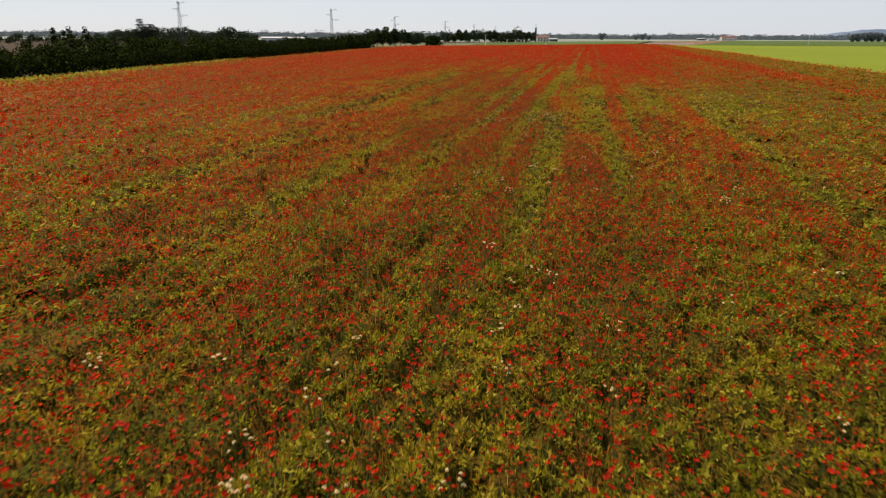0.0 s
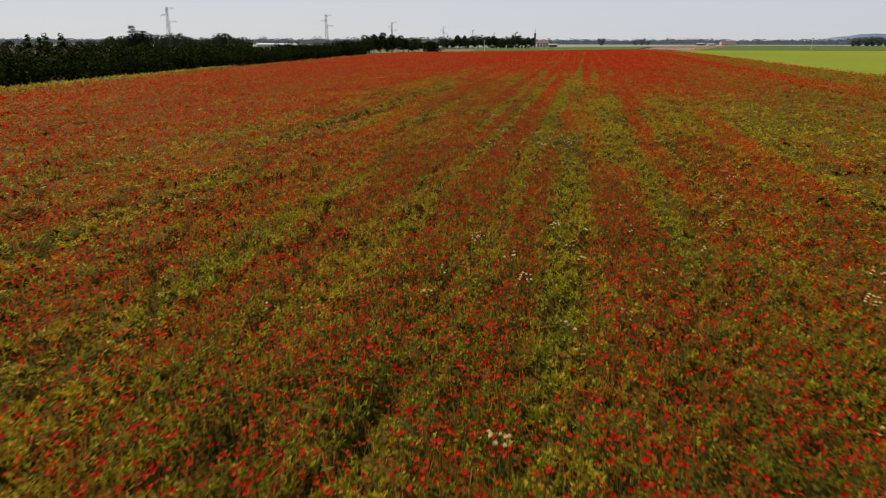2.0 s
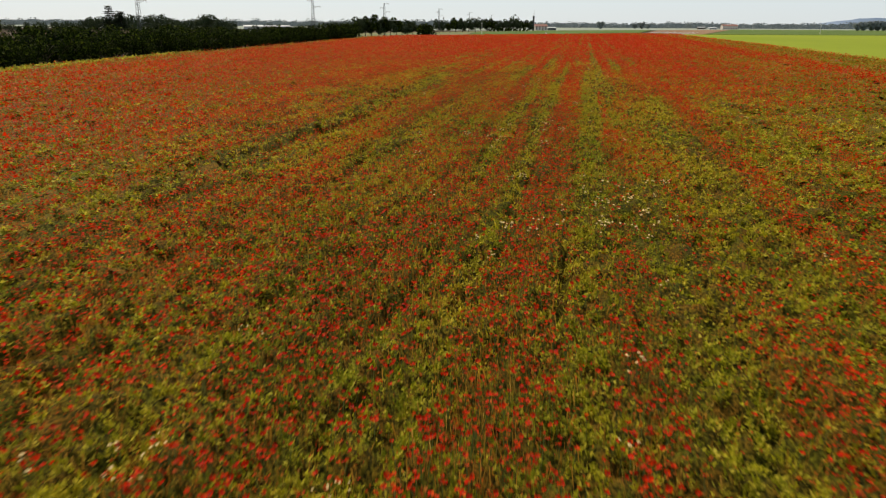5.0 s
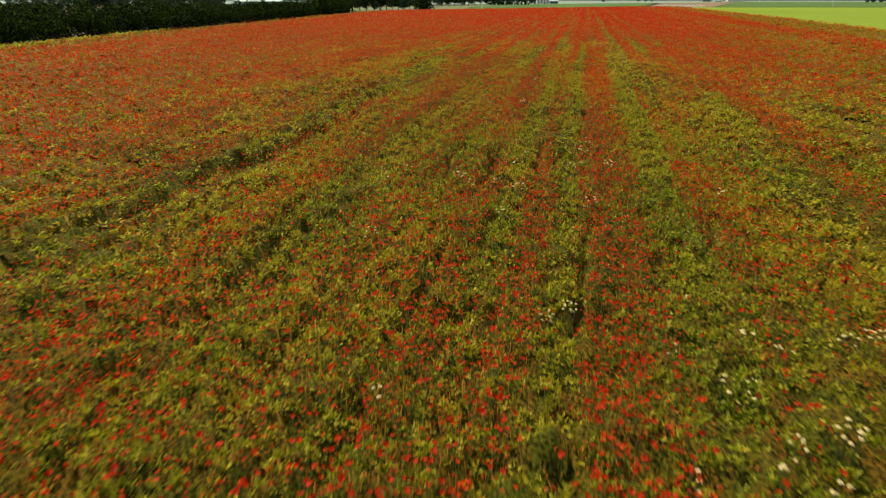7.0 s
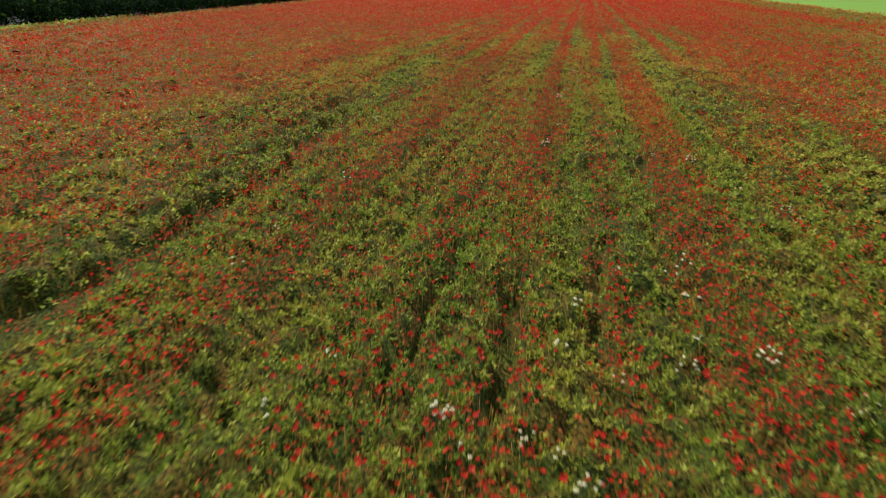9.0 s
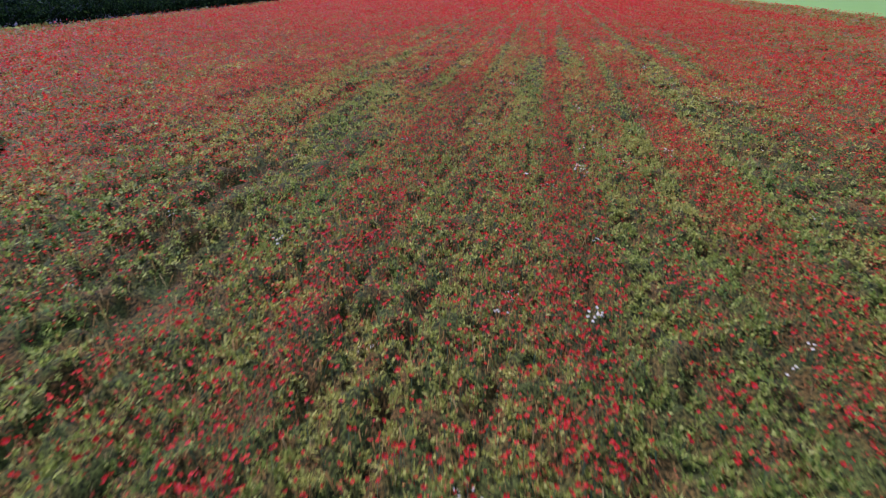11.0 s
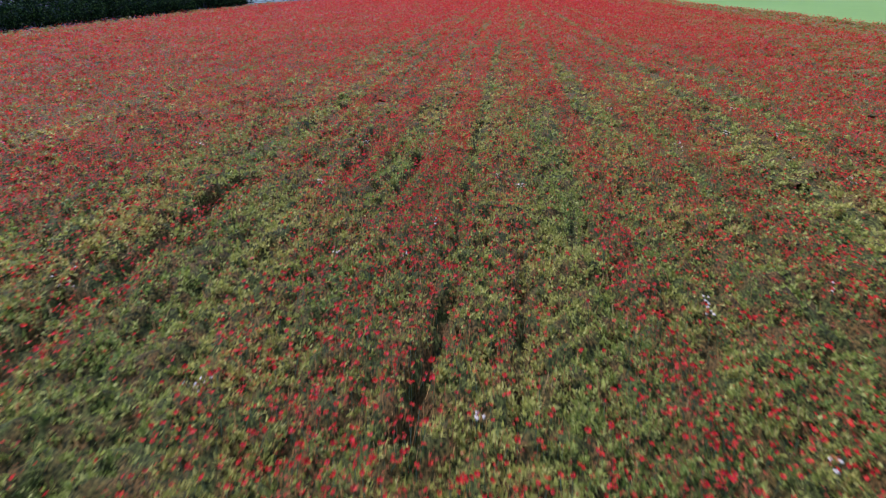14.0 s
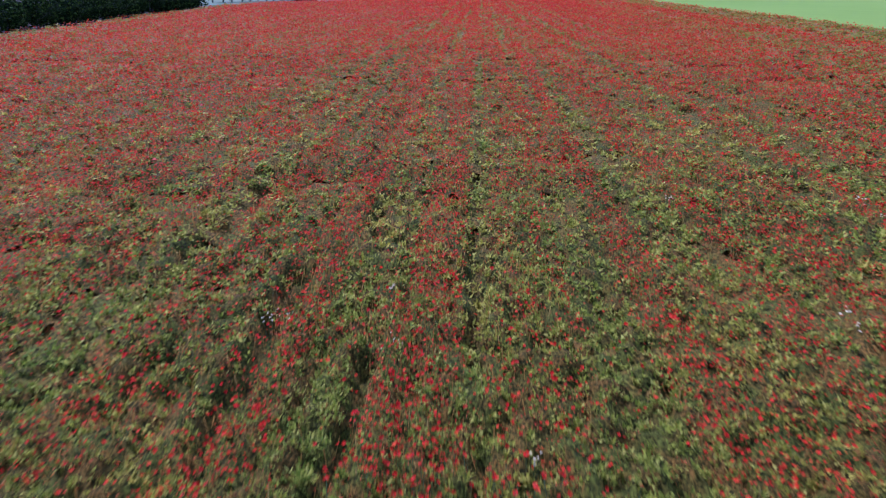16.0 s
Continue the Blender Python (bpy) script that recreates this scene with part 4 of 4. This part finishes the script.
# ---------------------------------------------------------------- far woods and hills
# the woods' blue-grey tone has the distance haze painted in
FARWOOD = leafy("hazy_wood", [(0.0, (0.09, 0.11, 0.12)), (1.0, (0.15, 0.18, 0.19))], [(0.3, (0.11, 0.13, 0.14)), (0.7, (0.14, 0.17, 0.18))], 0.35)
g = np.random.default_rng(81)
n = 24000
px = g.uniform(-300, 1900, n)
tier = g.integers(0, 3, n)
d = np.array([1500.0, 1900.0, 2500.0])[tier] * g.uniform(0.97, 1.03, n)
k = (px - 784) / 1184 * 1.047
x, y = 1.2 + k * d, 7 + d
hh = 4 + 5 * vnoise(px / 16.0, tier * 7.0, 91) + 4 * vnoise(px / 5.0, tier * 3.0, 92) + 5 * vnoise(px / 90.0, tier * 5.0, 93)
z = g.random(n) * hh
V = kites(x, y, z, g, 3.0, 6.0, 0.6, 0.5).reshape(-1, 3)
F = quad_faces(n)
for tr, dist in enumerate((1510.0, 1910.0, 2510.0)):
    q = np.arange(-300, 1900, 2.0)
    tt = np.full(len(q), float(tr))
    low = 0.8 * (4 + 5 * vnoise(q / 16.0, tt * 7.0, 91) + 4 * vnoise(q / 5.0, tt * 3.0, 92) + 5 * vnoise(q / 90.0, tt * 5.0, 93))
    bx, by = 1.2 + (q - 784) / 1184 * 1.047 * dist, 7 + dist + 5 * vnoise(q / 3.0, tt, 94)
    i = np.arange(len(q) - 1)
    F = np.concatenate([F, np.stack([i, i + 1, i + 1 + len(q), i + len(q)], 1) + len(V)])
    V = np.concatenate([V, np.stack([bx, by, 0 * q], 1), np.stack([bx, by + 3, low], 1)])
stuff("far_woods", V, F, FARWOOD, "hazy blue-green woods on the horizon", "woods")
# hill colour carries the haze of the distance
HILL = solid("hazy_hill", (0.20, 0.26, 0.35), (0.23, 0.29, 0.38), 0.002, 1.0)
bm = bmesh.new()
cols = []
for i in range(120):
    px = 1330 + i * 6
    h = 150 * (0.55 * float(vnoise(np.array([px / 95.0]), np.array([1.0]), 95)[0]) + 0.3 * float(vnoise(np.array([px / 30.0]), np.array([2.0]), 96)[0])) * min(1, max(0, (px - 1360) / 90)) + 6
    xx = 1.2 + (px - 784) / 1184 * 1.047 * 3900
    cols.append([bm.verts.new((xx, 3900, 0)), bm.verts.new((xx, 3960, h)), bm.verts.new((xx, 4200, h * 0.4)), bm.verts.new((xx, 4250, 0))])
for a, b in zip(cols, cols[1:]):
    for j in range(3):
        bm.faces.new((a[j], b[j], b[j + 1], a[j + 1]))
me = bpy.data.meshes.new("backdrop_hills")
bm.to_mesh(me)
bm.free()
me.materials.append(HILL)
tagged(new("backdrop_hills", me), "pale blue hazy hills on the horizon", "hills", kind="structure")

# ---------------------------------------------------------------- farms, masts, poles
house(93.0, 707.2, 8, 12.0, 8.0, 3.9, 2.0, PLASTER, TILES, "pale farmhouse with a red clay tile roof")
tower(82.8, 679.2, 12.5, 1.0)
shed(108.7, 737.2, 4, 8, 5, 2.4, GLASSDARK, SHEET, "low dark open shed beside the farmhouse")
house(456.7, 1157.2, 0, 24, 10.0, 5.0, 2.6, PLASTER, TILES, "long pale farm building with a red roof", 1, 6, False, "farm building")
shed(426.2, 1147.2, 3, 12, 6, 2.2, WHITEWALL, SHEET, "white farm shed with a dark doorway")
shed(416.0, 1167.2, -4, 12, 6, 2.6, DOORWOOD, SHEET, "dark wooden barn with a pale roof")
shed(-104.8, 437.2, 14, 26, 8, 3.2, WHITEWALL, SHEET, "long low white farm shed behind the hedge", 7)
M = mast()
M.matrix_basis = pose(-79.9, 207.2, 0, 0, 0, -12)
for x, y, s in ((-43.5, 259.2, 1.03), (-27.5, 352.2, 1.02), (-3.0, 457.2, 1.0), (19.4, 567.2, 1.02), (45.3, 707.2, 1.0)):
    copy_thing(M, pose(x, y, 0, 0, 0, -12))
for ob in [o for o in scene.objects if o.name.startswith("power_mast")]:
    ob["group"] = "power line"
pole(20.1, 387.2, 6.2, 0.14, "slim pale concrete pole beyond the poppies", "field poles")
pole(249.3, 487.2, 6.5, 0.16, "slim pale concrete pole in the green crop", "field poles")
pole(386.4, 907.2, 8.5, 0.2, "slim pale concrete pole near the far farm", "field poles")

# small white marker post at the field's far edge
post = tagged(new("marker_post"), "small white marker board on a short post", "marker")
part("post", rod_bm((0, 0, 0), (0, 0, 1.0), 0.06, 0.05, 6), CONCRETE, post)
part("board", box_bm(-0.45, 0.45, -0.03, 0.03, 0.75, 1.4, None, 0.02), WHITEWALL, post)
post.location = (52.5, 379.2, 0)


# ---------------------------------------------------------------- white wildflowers and single poppies beside the flight line
def white_flower(seed, heads):
    g = np.random.default_rng(seed)
    base = tagged(new("white_wildflower"), "white flat-headed wildflower clump among the poppies", "wildflower", "white wildflowers")
    for k in range(heads):
        a, r = g.uniform(0, math.tau), 0.13 * math.sqrt(g.random())
        x, y, z = r * math.cos(a), r * math.sin(a), g.uniform(0.62, 0.8)
        stem = part("stem", rod_bm((x * 0.3, y * 0.3, 0.05), (x, y, z), 0.006, 0.004, 4), STEM, base)
        # one domed flower head with an uneven rim
        rings = [(0.5, 0.012), (1.0, 0.0)]
        V = [(x, y, z + 0.018)]
        for rad, lift in rings:
            for q in range(9):
                rr = 0.025 * rad * g.uniform(0.55, 1.35)
                V.append((x + rr * math.cos(q * math.tau / 9), y + rr * math.sin(q * math.tau / 9), z + lift + g.uniform(-0.004, 0.008)))
        F = [(0, 1 + q, 1 + (q + 1) % 9) for q in range(9)]
        for q in range(9):
            p = (q + 1) % 9
            F += [(1 + q, 10 + q, 10 + p), (1 + q, 10 + p, 1 + p)]
        child("umbel", mesh_of("umbel", np.array(V), np.array(F), WHITE), stem)
    return base


whites = [white_flower(500 + k, (3, 4, 6, 9)[k % 4]) for k in range(6)]
g = np.random.default_rng(91)
spots = [(-0.4, 4.4), (-0.3, 3.5), (0.9, 3.5), (-1.3, 3.4), (-0.7, 6.1), (-0.6, 7.1), (-0.8, 5.2), (1.6, 7.4), (1.6, 6), (1.7, 11.6), (2, 9.4), (2, 8.4), (3.4, 7.4), (3, 5.6), (9.4, 17.2), (8.5, 15.9), (8.1, 10), (8.5, 10.2), (6.4, 12.2), (5.6, 4.8), (-1.5, 4.2), (-4.1, 6.1), (3, 14.7), (-2.4, 6.3), (5.7, 8.5), (2.5, 10.2), (2.8, 9.7), (3.8, 21.1), (6.7, 18.9), (4, 18.5), (3.9, 19.7), (5.4, 17.9), (4.2, 15.7), (2.6, 17.1), (1, 17.7), (0.7, 16.7), (-2, 16), (2.4, 18.4), (6.6, 24.3), (6, 23.4), (6.6, 20.6), (4.5, 20.9), (5.6, 20.7), (3.7, 26.3), (4.2, 27.9), (1.8, 20.2), (-2.8, 25.7), (-2.1, 26.3), (-6.1, 23.8), (-7.1, 28.3), (10.4, 26.7), (8.2, 21.8)]
# a patch of them standing close together, and those round it
spots += [(5.7, 31.3), (5.4, 34.8), (5.9, 36.1), (11.1, 29), (5.8, 36.7), (6.4, 36.8), (5.4, 36.2), (5.9, 35.5), (5.4, 35.2), (6, 34.7), (5.1, 34.2), (6.5, 35.7), (6.5, 34.5), (6.2, 34), (7.2, 35.6), (3.8, 34.9), (3.6, 34.2), (3, 34.3), (2.3, 33.4), (1.3, 35.2), (1.2, 37.8), (6.7, 38.9), (7.6, 39), (8.1, 39.2), (7.3, 37.6), (6.3, 39.3), (5.2, 38.9), (3.3, 45.2), (3.6, 39.8), (4, 40.2), (5.4, 37.8), (6, 40.8), (4.6, 36.1), (8.6, 46.3)]
spots += [(3.9, 47), (9.2, 59.7), (0.5, 48.3), (4.1, 49.9), (6.3, 52.2), (6.3, 51.1), (5.6, 49.2), (6.7, 49.4), (5.5, 52.3), (4.6, 51), (4.7, 49.2), (6.1, 50.1), (3.4, 47.8), (2.5, 48.2), (2.7, 47.6), (3.8, 47.7), (-1, 52.6), (1, 49.6), (9.8, 55.5), (5.6, 61.7), (7.9, 60.2), (8.6, 60.9), (6.8, 52.6), (4.2, 62.1), (0.2, 65), (7.3, 70), (7.6, 70.2), (6.6, 65.3), (13.9, 72.9), (8.1, 73), (10.4, 71.8), (2.6, 74.7), (17.5, 87.2), (5.9, 70.1), (12.2, 80.1), (16.1, 81.5), (19.3, 97.4), (16.8, 80.9), (4.7, 82.6), (9.8, 80), (17.3, 86.7), (14.2, 91.4), (18.5, 92.6), (2.6, 88.1), (9.4, 79.3), (5.3, 77), (9.1, 75.7), (1.2, 100.3), (7.6, 88.4), (8, 87.3), (14.2, 91), (19.3, 96.5), (18, 100.2), (-1.7, 92.7), (3.8, 92.8), (16.7, 92.9)]
for _ in range(16):
    yy = g.uniform(6, 100)
    spots.append((mid_line(min(yy, 90)) + g.normal(1.5, 7), yy))
usedw = set()
for k, (x, y) in enumerate(spots):
    i = k % len(whites)
    s = g.uniform(0.85, 1.2)
    stand(whites[i], x, y, s, g.uniform(0, 360), i not in usedw)
    usedw.add(i)
g = np.random.default_rng(93)
x, y = g.uniform(-30, 60, 1700), g.uniform(20, 160, 1700)
ok = in_field(x, y) & (g.random(1700) < vnoise(x / 7, y / 12, 97) ** 3)
x, y = np.repeat(x[ok], 9), np.repeat(y[ok], 9)
x, y = x + g.normal(0, 0.1, len(x)), y + g.normal(0, 0.1, len(x))
V = kites(x, y, canopy(x, y) + g.uniform(0.1, 0.25, len(x)), g, 0.045, 0.04, 0.2, 0.8).reshape(-1, 3)
stuff("white_flowers", V, quad_faces(len(V) // 4), WHITE, "scattered small white wildflowers across the field", "wildflowers")


def poppy(seed):
    g = np.random.default_rng(seed)
    base = tagged(new("poppy"), "single red poppy on a thin hairy stem", "poppy", "poppies beside the flight line")
    h = g.uniform(0.6, 0.74)
    top = (g.normal(0, 0.03), g.normal(0, 0.03), h)
    bend = (top[0] * 0.4, top[1] * 0.4, h * 0.55)
    bm = rod_bm((0, 0, 0), bend, 0.004, 0.0035, 5)
    rod_bm(bend, top, 0.0035, 0.003, 5, bm)
    part("stem", bm, STEM, base)
    one = np.array([0.0])
    Vp, Fp, Ve, Fe = petals(one + top[0], one + top[1], one + top[2] + 0.008, one + g.uniform(0.038, 0.05), g)
    for k in range(4):
        sel = slice(k * 5, k * 5 + 5)
        child("petal", mesh_of("petal", Vp[sel], np.array([[0, 1, 2], [0, 2, 3], [0, 3, 4]]), PETAL), base)
    child("heart", mesh_of("heart", Ve, Fe, DARKEYE), base)
    return base


protos = [poppy(600 + k) for k in range(8)]
usedp = set()
g = np.random.default_rng(95)
for k in range(240):
    yy = 5 + 95 * k / 240 + g.uniform(-0.4, 0.4)
    xx = mid_line(min(yy, 90)) + g.normal(0, 2.2)
    stand(protos[k % 8], xx, yy, g.uniform(0.9, 1.12), g.uniform(0, 360), k % 8 not in usedp)
    usedp.add(k % 8)
